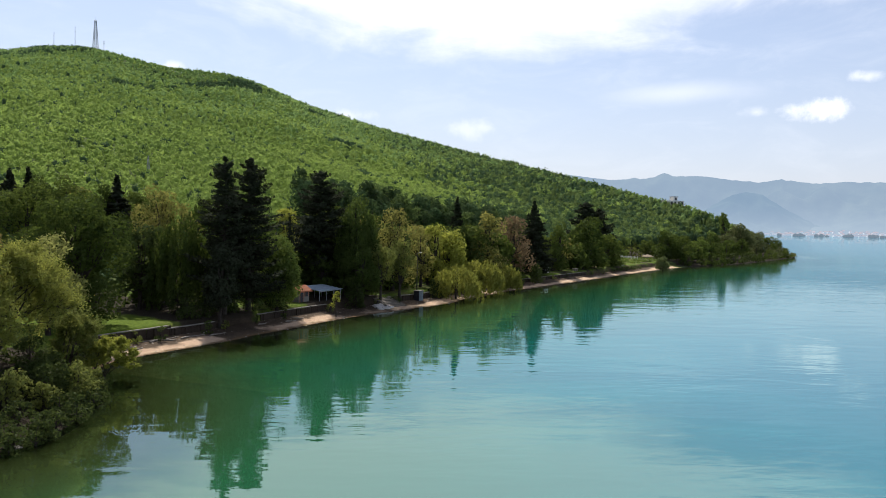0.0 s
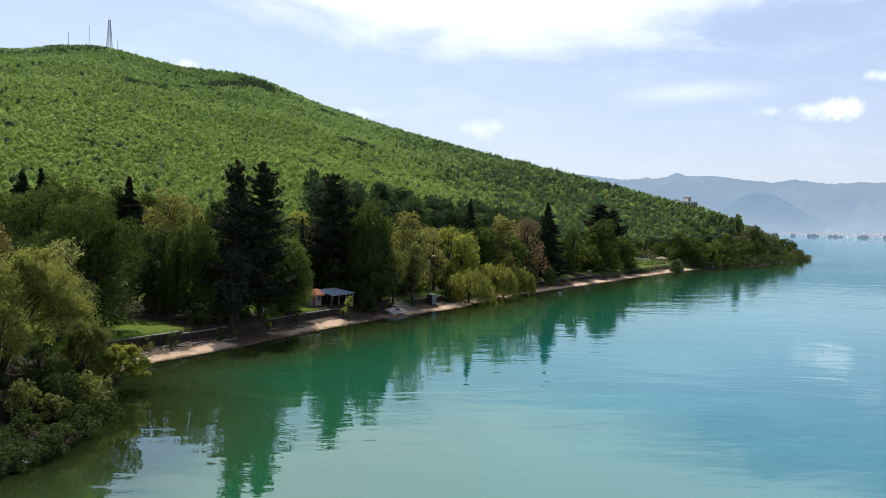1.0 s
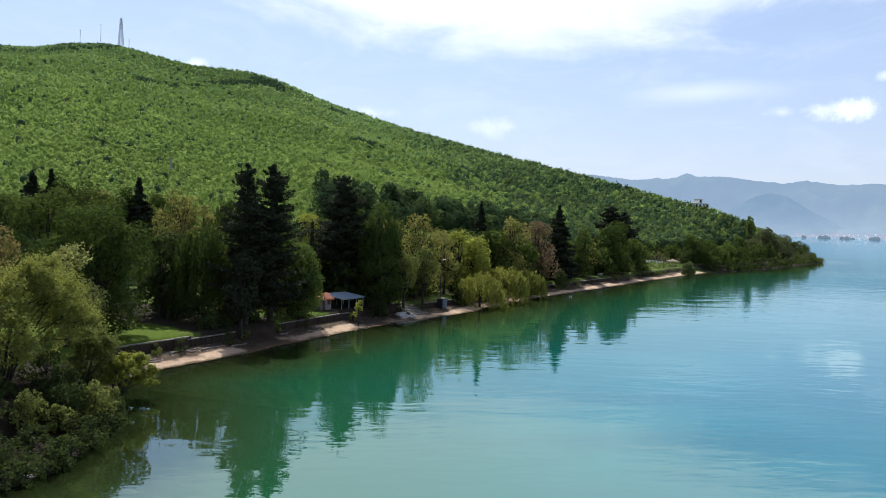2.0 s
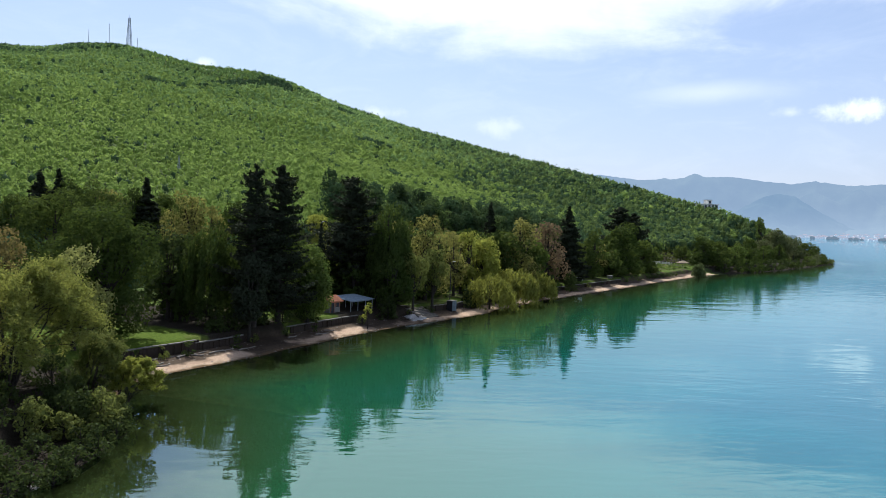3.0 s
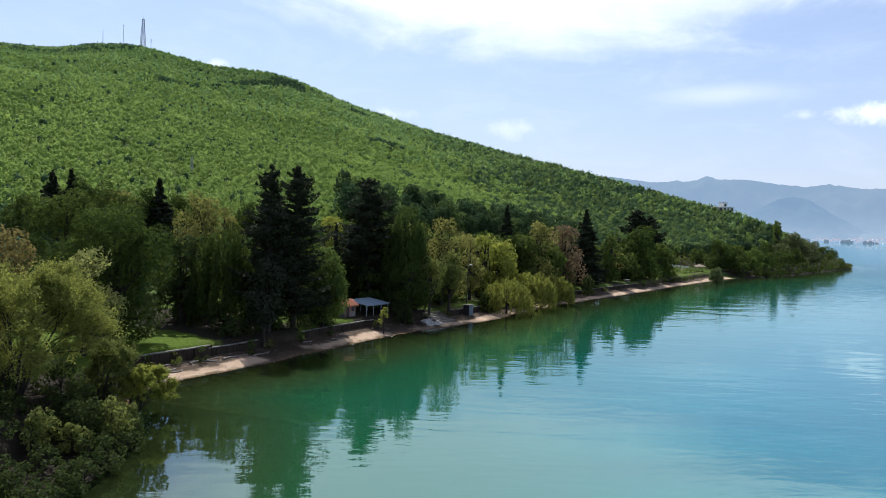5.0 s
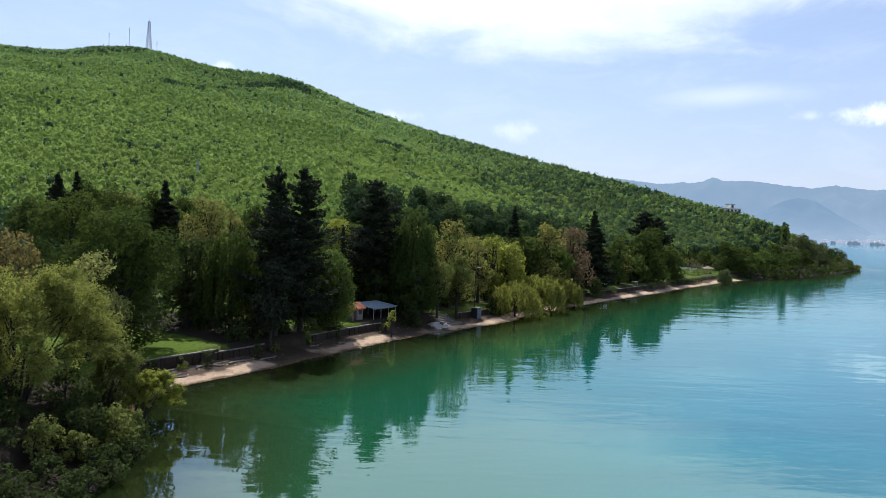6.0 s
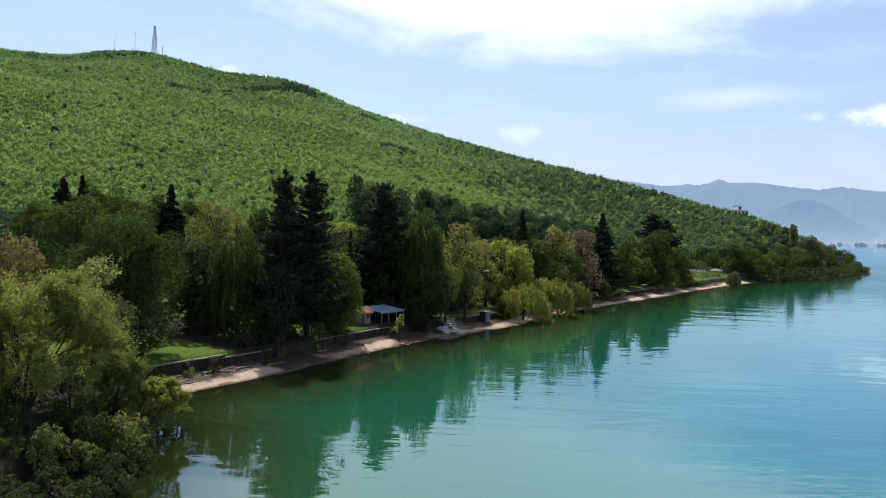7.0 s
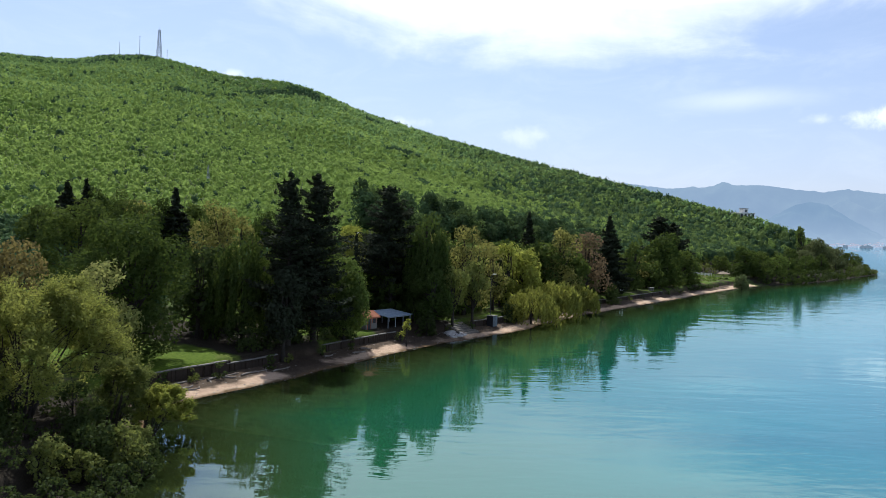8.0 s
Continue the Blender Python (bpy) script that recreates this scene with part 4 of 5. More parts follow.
for i, (x, y, top, w, leaf) in enumerate(BUSHES):
    broad_tree("shore_bush", x, y, top, w, leaf, "rounded grey-green shore bush, darker ones filling shaded ground" if leaf != "yellow_leaf" else "small yellow-green young tree by the beach", 300 + i, low=0.02,
               size=0.08 + 0.14 * math.hypot(x, y) / 100, fill=0.75, lobes=24, group="shore bushes", category="bush")
broad_tree("young_tree", -5.9, 108.6, 4.0, 1.05, "yellow_leaf", "small yellow-green young tree at the edge of the beach", 350, low=0.42, size=0.2, fill=0.7, lobes=12)
feathery_willow("willow_bush", -22.7, 62.0, 4.1, 2.2, "yellow_leaf", "loose yellowish willow bush leaning over the water", 351, stems=9, size=0.09, twigs=7, per=110, category="bush", group="shore bushes", lean=(1.3, -0.2))
feathery_willow("willow_bush", -25.2, 61.2, 6.4, 1.7, "bush", "loose grey-green willow bush at the end of the beach", 352, stems=8, size=0.08, twigs=6, per=110, category="bush", group="shore bushes", lean=(1.3, -0.2))
feathery_willow("willow_bush", -21.2, 55.4, 2.6, 1.5, "bush", "low grey-green willow bush at the waterline", 353, stems=9, size=0.08, twigs=5, per=110, category="bush", group="shore bushes")
edge_rng = np.random.default_rng(23)
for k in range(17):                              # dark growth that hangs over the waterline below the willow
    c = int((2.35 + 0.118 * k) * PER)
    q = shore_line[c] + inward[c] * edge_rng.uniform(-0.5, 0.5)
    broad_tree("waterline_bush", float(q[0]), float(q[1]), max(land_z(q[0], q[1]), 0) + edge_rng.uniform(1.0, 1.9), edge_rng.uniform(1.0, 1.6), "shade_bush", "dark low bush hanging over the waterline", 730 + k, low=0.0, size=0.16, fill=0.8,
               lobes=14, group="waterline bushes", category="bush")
shore_rng = np.random.default_rng(21)
for k in range(20):                              # low trees along the inner edge of the lawn
    q_knot = 7.3 + 3.0 * (k + shore_rng.uniform(-0.3, 0.3)) / 19
    c = int(q_knot * PER)
    q = shore_line[c] + inward[c] * shore_rng.uniform(9.5, 12.5)
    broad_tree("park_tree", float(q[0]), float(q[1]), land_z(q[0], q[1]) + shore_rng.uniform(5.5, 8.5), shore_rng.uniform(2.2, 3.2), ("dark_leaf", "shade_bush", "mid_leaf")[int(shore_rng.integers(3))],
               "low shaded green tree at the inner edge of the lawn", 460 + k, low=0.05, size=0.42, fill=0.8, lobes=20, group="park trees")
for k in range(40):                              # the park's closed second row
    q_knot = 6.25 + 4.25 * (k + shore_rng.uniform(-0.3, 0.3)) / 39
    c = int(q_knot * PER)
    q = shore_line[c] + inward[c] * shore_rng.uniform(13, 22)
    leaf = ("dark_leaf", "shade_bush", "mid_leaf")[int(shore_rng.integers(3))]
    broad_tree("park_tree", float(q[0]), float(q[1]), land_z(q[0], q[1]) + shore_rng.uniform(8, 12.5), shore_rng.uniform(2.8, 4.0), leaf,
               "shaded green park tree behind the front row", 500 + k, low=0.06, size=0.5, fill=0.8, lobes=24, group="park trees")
for k in range(46):                              # the wooded shore out to the cape
    c = (11.35 + 3.75 * (k + shore_rng.uniform(-0.3, 0.3)) / 45) * PER
    q = shore_line[int(c)] + inward[int(c)] * (shore_rng.uniform(0.2, 2.4) if k % 2 else shore_rng.uniform(6, 16))
    tall = (shore_rng.uniform(4.0, 6.5) if k % 2 else shore_rng.uniform(6.0, 10.0)) * min(1.0, max(0.38, 1.0 - 0.45 * (c / PER - 13.4)))
    broad_tree("cape_bush", float(q[0]), float(q[1]), land_z(q[0], q[1]) + tall, shore_rng.uniform(3.0, 4.6) * min(1, 0.35 + tall / 8), (("shade_bush", "mid_leaf", "dark_leaf") if c < 13.2 * PER else ("cape_olive", "mid_leaf", "dark_leaf"))[int(shore_rng.integers(3))],
               "leafy green bush overhanging the water along the cape", 400 + k, low=0.0, size=0.5, fill=0.75, lobes=18, group="bushes along the cape", category="bush")


# ---------------------------------------------------------------- forest on the hill
def crown_template(rng, n, small, fine=2, body=0.82):
    """One far tree's crown of unit size: a lumpy body, open below, with leaf sprays standing off it. Points, triangles, quads."""
    bm = bmesh.new()
    bmesh.ops.create_icosphere(bm, subdivisions=fine, radius=1.0)
    off = Vector(rng.uniform(-40, 40, size=3))
    for v in bm.verts:
        d = v.co.normalized()
        v.co = d * (body + 0.34 * noise.noise(d * 1.6 + off) + 0.30 * noise.noise(d * 3.7 + off))
    bmesh.ops.delete(bm, geom=[v for v in bm.verts if v.co.z < -0.42], context="VERTS")
    bm.verts.index_update()
    pts = np.array([v.co for v in bm.verts])
    tris = np.array([[v.index for v in f.verts] for f in bm.faces])
    bm.free()
    e = unit(rng.normal(size=(n, 3)) + np.array((0, 0, 0.5)))
    lump = np.array([noise.noise(Vector(a) * 1.6 + off) * 0.34 + noise.noise(Vector(a) * 3.7 + off) * 0.3 for a in e])
    c = e * (0.88 + lump)[:, None]
    nor = unit(e + 0.6 * rng.normal(size=(n, 3)))
    tan = unit(np.cross(nor, rng.normal(size=(n, 3))))
    bit = np.cross(nor, tan)
    s = rng.uniform(0.55, 1.15, size=(n, 1)) * small
    quads = np.stack([c - bit * s, c + tan * s * 0.8, c + bit * s, c - tan * s * 0.8], axis=1).reshape(-1, 3)
    return np.vstack([pts, quads]), tris, len(pts) + np.arange(4 * n).reshape(-1, 4)


def build_forest():
    rng = np.random.default_rng(7)
    remote = [crown_template(rng, 7, 0.34, 1, 0.70) for _ in range(24)]
    close = [crown_template(rng, 32, 0.25, 1, 0.72) for _ in range(24)]
    picks = {"hill": [], "hill_haze": [], "hill_mid": [], "hill_dark": []}
    cols = len(shore_line)
    lo, hi = 3 * PER, 16 * PER
    n = 300000
    c = rng.uniform(lo, hi, size=n)
    i0 = c.astype(int)
    fr = (c - i0)[:, None]
    start = g_verts[(len(BANK) - 1) * cols:len(BANK) * cols]
    s = start[i0] * (1 - fr) + start[np.minimum(i0 + 1, cols - 1)] * fr
    e = crest_line[i0] * (1 - fr) + crest_line[np.minimum(i0 + 1, cols - 1)] * fr
    u = rng.uniform(-0.03, 1.02, size=(n, 1)) 
    p = s[:, :2] * (1 - u) + e[:, :2] * u
    cell = {}
    for (x, y), uu, kk in zip(p, u[:, 0], c):
        d = math.hypot(x, y)
        if x < -0.66 * y - 40 or d > 1150:
            continue
        gap = (1.42 + 0.0014 * d) * (1.0 if kk < 9.0 * PER else 1.15)
        key = (int(x // 4), int(y // 4))
        if any((x - a) ** 2 + (y - b) ** 2 < gap * gap for kx in (-1, 0, 1) for ky in (-1, 0, 1) for a, b in cell.get((key[0] + kx, key[1] + ky), ())):
            continue
        cell.setdefault(key, []).append((x, y))
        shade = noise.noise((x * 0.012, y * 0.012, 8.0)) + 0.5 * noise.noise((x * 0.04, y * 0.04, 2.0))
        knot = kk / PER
        # darker crowns mix dark trees with shade put in for fold and foot
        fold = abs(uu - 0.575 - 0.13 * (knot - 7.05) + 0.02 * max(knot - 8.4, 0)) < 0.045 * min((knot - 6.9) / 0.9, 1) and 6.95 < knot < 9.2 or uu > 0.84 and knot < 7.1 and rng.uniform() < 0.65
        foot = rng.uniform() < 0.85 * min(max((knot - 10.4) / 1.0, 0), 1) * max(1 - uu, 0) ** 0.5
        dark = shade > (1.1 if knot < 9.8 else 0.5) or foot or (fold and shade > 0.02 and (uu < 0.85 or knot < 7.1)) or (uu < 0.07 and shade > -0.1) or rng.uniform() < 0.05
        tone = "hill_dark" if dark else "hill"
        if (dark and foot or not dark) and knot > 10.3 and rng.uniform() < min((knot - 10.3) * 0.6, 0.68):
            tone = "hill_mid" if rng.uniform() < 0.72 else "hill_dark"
        # the higher the slope, the more crowns get the haze-tinted leaf
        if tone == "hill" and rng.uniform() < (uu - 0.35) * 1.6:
            tone = "hill_haze"
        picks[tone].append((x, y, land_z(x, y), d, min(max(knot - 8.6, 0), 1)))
    for leaf, spots in picks.items():
        vs, ts, qs, base = [], [], [], 0
        for x, y, z, d, big in spots:
            choice = close if d < 300 or big > 0.4 and d < 480 else remote
            pts, tris, quads = choice[rng.integers(len(choice))]
            r = rng.uniform(1.0, 1.8) * min(0.52 + 0.001 * d, 1.22) * (1 + 0.3 * big)
            a = rng.uniform(0, 2 * math.pi)
            ca, sa = math.cos(a), math.sin(a)
            tall = r * rng.uniform(0.95, 1.4 - 0.2 * big)
            vs.append(np.column_stack([(pts[:, 0] * ca - pts[:, 1] * sa) * r + x, (pts[:, 0] * sa + pts[:, 1] * ca) * r + y, np.where(pts[:, 2] < 0, 1 + 1.6 * big, 1) * pts[:, 2] * tall + z + 1.2 + 1.9 * big + tall * 0.8]))
            ts.append(tris + base)
            qs.append(quads + base)
            base += len(pts)
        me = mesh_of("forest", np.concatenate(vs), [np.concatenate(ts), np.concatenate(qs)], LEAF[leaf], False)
        tagged(new("hillside_forest", me), "dense green woodland covering the hill" if leaf == "hill" else "mid-green woodland towards the cape" if leaf == "hill_mid" else "woodland on the upper slope, tinted bluish for haze" if leaf == "hill_haze" else "darker hillside trees, some standing in for shade in fold and foot", "forest", kind="stuff")


build_forest()


# ---------------------------------------------------------------- the shore's built things
def edge_at(knot, off):
    """A place along the shore, counted in knots, that far inland, with the directions along and inland."""
    c = min(max(knot * PER, 0), len(shore_line) - 2)
    i, f = int(c), c - int(c)
    p = shore_line[i] * (1 - f) + shore_line[i + 1] * f
    inn = unit(inward[i] * (1 - f) + inward[i + 1] * f)
    return p + inn * off, np.array((inn[1], -inn[0])), inn


def turn_of(way):
    return math.degrees(math.atan2(way[1], way[0]))


def retaining_wall(first, last, label, sink=0.0):
    """A dark wall of upright weathered panels with a pale coping, holding the lawn above the beach."""
    wall = tagged(new("retaining_wall"), label, "wall", kind="structure")
    panel = done("panel", box(0.54, 0.12, 1.75, bevel=0.03), WALL_WOOD)
    post = done("post", box(0.16, 0.2, 1.85, bevel=0.03), WALL_WOOD)
    cap = done("coping", box(1.83, 0.36, 0.10, bevel=0.02), CONCRETE)
    p0, _, _ = edge_at(first, 4.86)
    since, k, knot = 0.0, 0, first
    last_p = p0
    while knot < last:
        knot += 0.004
        p, way, inn = edge_at(knot, 4.86)
        since += np.linalg.norm(p - last_p)
        last_p = p
        if since < 0.46:
            continue
        since = 0.0
        for name, me, dz, off in (("panel", panel, 0.0, 0.0), ("post", post, 0.0, -0.06)):
            if name == "post" and k % 5:
                continue
            ob = new(name, me)
            shift = way * (0.23 if name == "post" else 0)
            ob.matrix_world = pose(p[0] + shift[0] + inn[0] * off, p[1] + shift[1] + inn[1] * off, 0.30 - sink + dz + random.uniform(-0.09, 0.05), random.uniform(-3, 3), 0, turn_of(way) + random.uniform(-1, 1))
            ob.parent = wall
        if k % 4 == 0:
            ob = new("coping", cap)
            ob.matrix_world = pose(p[0] + inn[0] * 0.12, p[1] + inn[1] * 0.12, 2.09 - sink, 0, 0, turn_of(way))
            ob.parent = wall
        k += 1


retaining_wall(5.0, 5.9, "dark weathered panel wall with pale coping above the beach", 0.3)
retaining_wall(5.9, 6.22, "low dark weathered panel wall running out under the pines", 0.6)
retaining_wall(6.5, 7.0, "low dark weathered panel wall with pale coping below the terrace", 0.55)
retaining_wall(7.87, 8.7, "low dark panel wall with pale coping behind the willows", 0.5)
retaining_wall(9.15, 10.1, "dark low wall with pale coping behind the narrow beach", 0.6)


def stairs(knot):
    p, way, inn = edge_at(knot, 6.6)
    root = thing("stairs", p[0], p[1], 0.0, "broad worn brownish stone steps from lawn to beach", "stairs", turn=turn_of(way))
    for k in range(9):
        part("step", done("step", box(4.6, 0.62, 2.0 - 0.18 * k, at=(0, -0.5 * k, 0), bevel=0.04), TREAD), root)


stairs(7.68)


def rock(x, y, size, seed, label, flat=0.5, z=None, mat=ROCK):
    rng = np.random.default_rng(seed)
    bm = bmesh.new()
    bmesh.ops.create_icosphere(bm, subdivisions=2, radius=1)
    off = Vector(rng.uniform(-9, 9, size=3))
    for v in bm.verts:
        d = v.co.normalized()
        k = 0.8 + 0.45 * noise.noise(d * 1.3 + off) + 0.2 * noise.noise(d * 3.1 + off)
        v.co = Vector((d.x * k * size * 1.3, d.y * k * size, max(d.z * k * flat, -0.35) * size))
    ob = new("rock", done("rock", bm, mat))
    ob.matrix_world = pose(x, y, (land_z(x, y) if z is None else z) + 0.10 * size, 0, 0, rng.uniform(0, 360))
    tagged(ob, label, "rock", "rocks by the steps")


for k in range(9):
    p, way, inn = edge_at(7.44 + 0.022 * k, 1.9 + 0.9 * (k % 3))
    rock(float(p[0]), float(p[1]), 0.55 + 0.25 * ((k * 7) % 4) / 3, 60 + k, "pale broken slab tumbled beside the worn steps", 0.42, None, SLAB)
rock(-20.4, 42.7, 0.42, 80, "wet grey rock at the waterline under the bushes", 0.5, -0.05)


def gable_hut(x, y, z, turn):
    """A little kiosk with a tiled gable roof."""
    root = thing("garden_hut", x, y, z, "little grey kiosk with an orange tiled gable roof", "hut", turn=turn)
    w, d, h, rise = 2.5, 2.0, 1.75, 0.6
    part("wall", done("wall", box(w, d, h, bevel=0.02), CONCRETE), root)
    for sx in (-1, 1):
        bm = bmesh.new()
        rim = [bm.verts.new((sx * w / 2 + dx, y, z)) for dx in (-0.06, 0.06) for y, z in ((-d / 2, h), (d / 2, h), (0, h + rise))]
        for f in ((0, 2, 1), (3, 4, 5), (0, 1, 4, 3), (1, 2, 5, 4), (2, 0, 3, 5)):
            bm.faces.new([rim[k] for k in f])
        part("gable", done("gable", bm, CONCRETE), root)
    for side in (-1, 1):
        run, drop = d / 2 + 0.3, rise * (d / 2 + 0.3) / (d / 2)
        slope = part("roof", done("roof", box(w + 0.7, math.hypot(run, drop), 0.09, at=(0, 0, 0), bevel=0.02), TILE), root)
        slope.matrix_local = Matrix.Translation((0, side * run / 2, h + rise - drop / 2 + 0.03)) @ Matrix.Rotation(-side * math.atan2(drop, run), 4, "X")
        course = done("tile_course", box(w + 0.7, 0.07, 0.035, bevel=0.01), TILE)
        for k in range(6):
            t = (k + 0.5) / 6
            ob = part("tile_course", course, root)
            ob.matrix_local = Matrix.Translation((0, side * run * t, h + rise + 0.13 - drop * t)) @ Matrix.Rotation(-side * math.atan2(drop, run), 4, "X")
    for px, wide, high, z0, name in ((-0.65, 0.75, 1.6, 0.0, "door"), (0.55, 0.8, 0.7, 0.8, "window")):
        leaf = part(name, done(name, box(wide, 0.06, high, at=(px, -d / 2 - 0.02, z0), bevel=0.01), DARK), root)
        for k in (-1, 1):
            part("frame", done("frame", box(0.09, 0.09, high, at=(px + k * wide / 2, -d / 2 - 0.04, z0), bevel=0.01), TILE), leaf)
        part("lintel", done("lintel", box(wide + 0.18, 0.09, 0.09, at=(px, -d / 2 - 0.045, z0 + high), bevel=0.01), TILE), leaf)
    part("barge_board", done("barge_board", box(w + 0.75, 0.06, 0.16, at=(0, -d / 2 - 0.28, h - 0.26), bevel=0.01), TILE), root)


def canopy(x, y, z, turn):
    """A pale sheet roof on thin posts, over a terrace."""
    root = thing("canopy", x, y, z, "pale blue-white sheet canopy on thin steel posts over a terrace", "canopy", turn=turn)
    w, d = 5.5, 3.6
    sheet = done("sheet", box(0.98, d + 0.5, 0.035, bevel=0.008), SHEET)
    for k in range(6):
        ob = part("sheet", sheet, root)
        ob.matrix_local = Matrix.Translation((-w / 2 + 0.45 + k * 0.97, 0, 2.0 + 0.012 * (k % 2))) @ Matrix.Rotation(radians(7), 4, "X")
    post = done("post", box(0.09, 0.09, 2.05, bevel=0.01), STEEL)
    for px in (-2.6, -0.9, 0.9, 2.6):
        for py in (-1.9, 1.9):
            ob = part("post", post, root)
            ob.matrix_local = Matrix.Translation((px, py, -0.3 if py < 0 else 0.25))
    for py in (-1.9, 1.9):
        part("beam", done("beam", box(w, 0.09, 0.14, at=(0, py, 1.84 + 0.12 * py), bevel=0.01), STEEL), root)
    part("floor_slab", done("floor_slab", box(w + 0.4, d + 0.4, 0.5, at=(0, 0, -0.38), bevel=0.03), CONCRETE), root)


def kiosk(x, y, z, turn):
    root = thing("kiosk", x, y, z, "small blue-grey boarded changing cabin by the beach", "cabin", turn=turn)
    part("body", done("body", box(1.4, 1.1, 1.75, bevel=0.02), DARK), root)
    board = done("board", box(0.15, 0.04, 1.66, bevel=0.01), BLUE_BOARD)
    for k in range(7):
        ob = part("board", board, root)
        ob.matrix_local = Matrix.Translation((-0.56 + 0.187 * k, -0.56, 0.04))
    part("roof", done("roof", box(1.6, 1.3, 0.07, at=(0, 0, 1.75), bevel=0.02), CONCRETE), root)
    door = part("door", done("door", box(0.6, 0.05, 1.6, at=(0.3, -0.60, 0.05), bevel=0.01), BLUE_BOARD), root)
    part("handle", done("handle", box(0.04, 0.06, 0.16, at=(0.08, -0.65, 0.85), bevel=0.01), STEEL), door)


q, way, inn = edge_at(6.92, 8.0)
gable_hut(float(q[0]), float(q[1]), land_z(*map(float, q)) - 0.05, turn_of(way))
q, way, inn = edge_at(7.12, 8.1)
canopy(float(q[0]), float(q[1]), land_z(*map(float, q)) - 0.3, turn_of(way))
q, way, inn = edge_at(8.02, 4.0)
kiosk(float(q[0]), float(q[1]), land_z(*map(float, q)) - 0.05, turn_of(way))


def log(x, y, length, r, turn, label):
    path = [((length * (t - 0.5), 0.06 * length * math.sin(3 * t), r * 0.8 + 0.05 * math.sin(7 * t)), r * (1.1 - 0.5 * t)) for t in (0, 0.2, 0.4, 0.6, 0.8, 1)]
    v, f = tubes(path and [path], 8)
    ob = new("driftwood_log", mesh_of("driftwood_log", v, [f], DRIFT, True))
    ob.matrix_world = pose(x, y, land_z(x, y), 0, 0, turn)
    tagged(ob, label, "log", "driftwood on the beach")


for k, (knot, off, length, turn) in enumerate(((5.42, 2.1, 2.4, 40), (5.45, 2.6, 1.6, 75), (5.8, 3.2, 1.4, 20), (6.62, 2.4, 2.2, 50), (6.7, 3.0, 1.5, 10), (6.45, 3.3, 1.8, 65))):
    q, way, inn = edge_at(knot, off)
    log(float(q[0]), float(q[1]), length, 0.11, turn, "grey-brown driftwood log lying on the sand")


for k, (knot, off, length) in enumerate(((5.55, 3.9, 5.2), (5.78, 3.7, 4.4), (5.98, 3.2, 3.8), (6.12, 2.6, 3.2))):
    q, way, inn = edge_at(knot, off)
    log(float(q[0]), float(q[1]), length, 0.09, turn_of(way) + 4 * (k % 2), "long weathered pole lying along the wall's foot")


scrub_rng = np.random.default_rng(77)
for k in range(26):
    q, way, inn = edge_at(5.15 + 5.6 * (k + scrub_rng.uniform(-0.4, 0.4)) / 25, scrub_rng.uniform(3.4, 4.5))
    x, y = float(q[0]), float(q[1])
    broad_tree("scrub", x, y, land_z(x, y) + scrub_rng.uniform(0.7, 1.7), scrub_rng.uniform(0.6, 1.3), ("shade_bush", "dark_leaf", "bush")[k % 3], "low dark scrub growing at the foot of the wall", 620 + k,
               low=0.0, size=0.16, fill=0.7, lobes=9, group="scrub on the beach", category="shrub")


def canister(x, y, z):
    root = thing("canister", x, y, z, "white plastic canister caught among the bushes", "canister", turn=30)
    part("body", done("body", box(0.55, 0.35, 0.5, bevel=0.06), PLASTER), root)
    part("neck", done("neck", box(0.12, 0.12, 0.12, at=(0.15, 0, 0.5), bevel=0.03), PLASTER), root)


canister(-24.9, 59.2, land_z(-24.9, 59.2))


def beach_stones():
    rng = np.random.default_rng(5)
    v0 = np.array([(1, 0, 0), (0.3, 0.9, 0.1), (-0.8, 0.6, 0), (-0.9, -0.5, 0.1), (0.2, -0.95, 0), (0.1, 0, 0.75), (0, 0.1, -0.4)])
    f0 = np.array([(0, 1, 5), (1, 2, 5), (2, 3, 5), (3, 4, 5), (4, 0, 5)])
    vs, fs = [], []
    for k in range(650):
        knot = rng.uniform(5.0, 10.9)
        q, way, inn = edge_at(knot, rng.choice([rng.uniform(-0.4, 1.0), rng.uniform(2.2, 4.6)]))
        s = rng.uniform(0.03, 0.13)
        a = rng.uniform(0, 6.28)
        p = v0 * s * rng.uniform(0.7, 1.3, size=(7, 3))
        vs.append(np.column_stack([p[:, 0] * math.cos(a) - p[:, 1] * math.sin(a) + q[0], p[:, 0] * math.sin(a) + p[:, 1] * math.cos(a) + q[1], p[:, 2] + land_z(float(q[0]), float(q[1]))]))
        fs.append(f0 + 7 * k)
    ob = new("beach_stones", mesh_of("beach_stones", np.concatenate(vs), [np.concatenate(fs)], PEBBLE))
    tagged(ob, "loose dull stones scattered over the beach", "stones", kind="stuff")


beach_stones()


def parasol(x, y):
    root = thing("parasol", x, y, land_z(x, y), "faded straw parasol on a post on the lawn", "parasol")
    v, f = tubes([[((0, 0, -0.2), 0.05), ((0, 0, 2.5), 0.04)]], 8)
    part("pole", mesh_of("pole", v, [f], BARK), root)
    bm = bmesh.new()
    bmesh.ops.create_cone(bm, cap_ends=True, segments=14, radius1=2.3, radius2=0.1, depth=0.8, matrix=Matrix.Translation((0, 0, 2.3)))
    for vert in bm.verts:
        if vert.co.z < 2.0:
            vert.co.z += random.uniform(-0.08, 0.08)
    part("canopy", done("canopy", bm, THATCH), root)


parasol(97.5, 274.5)


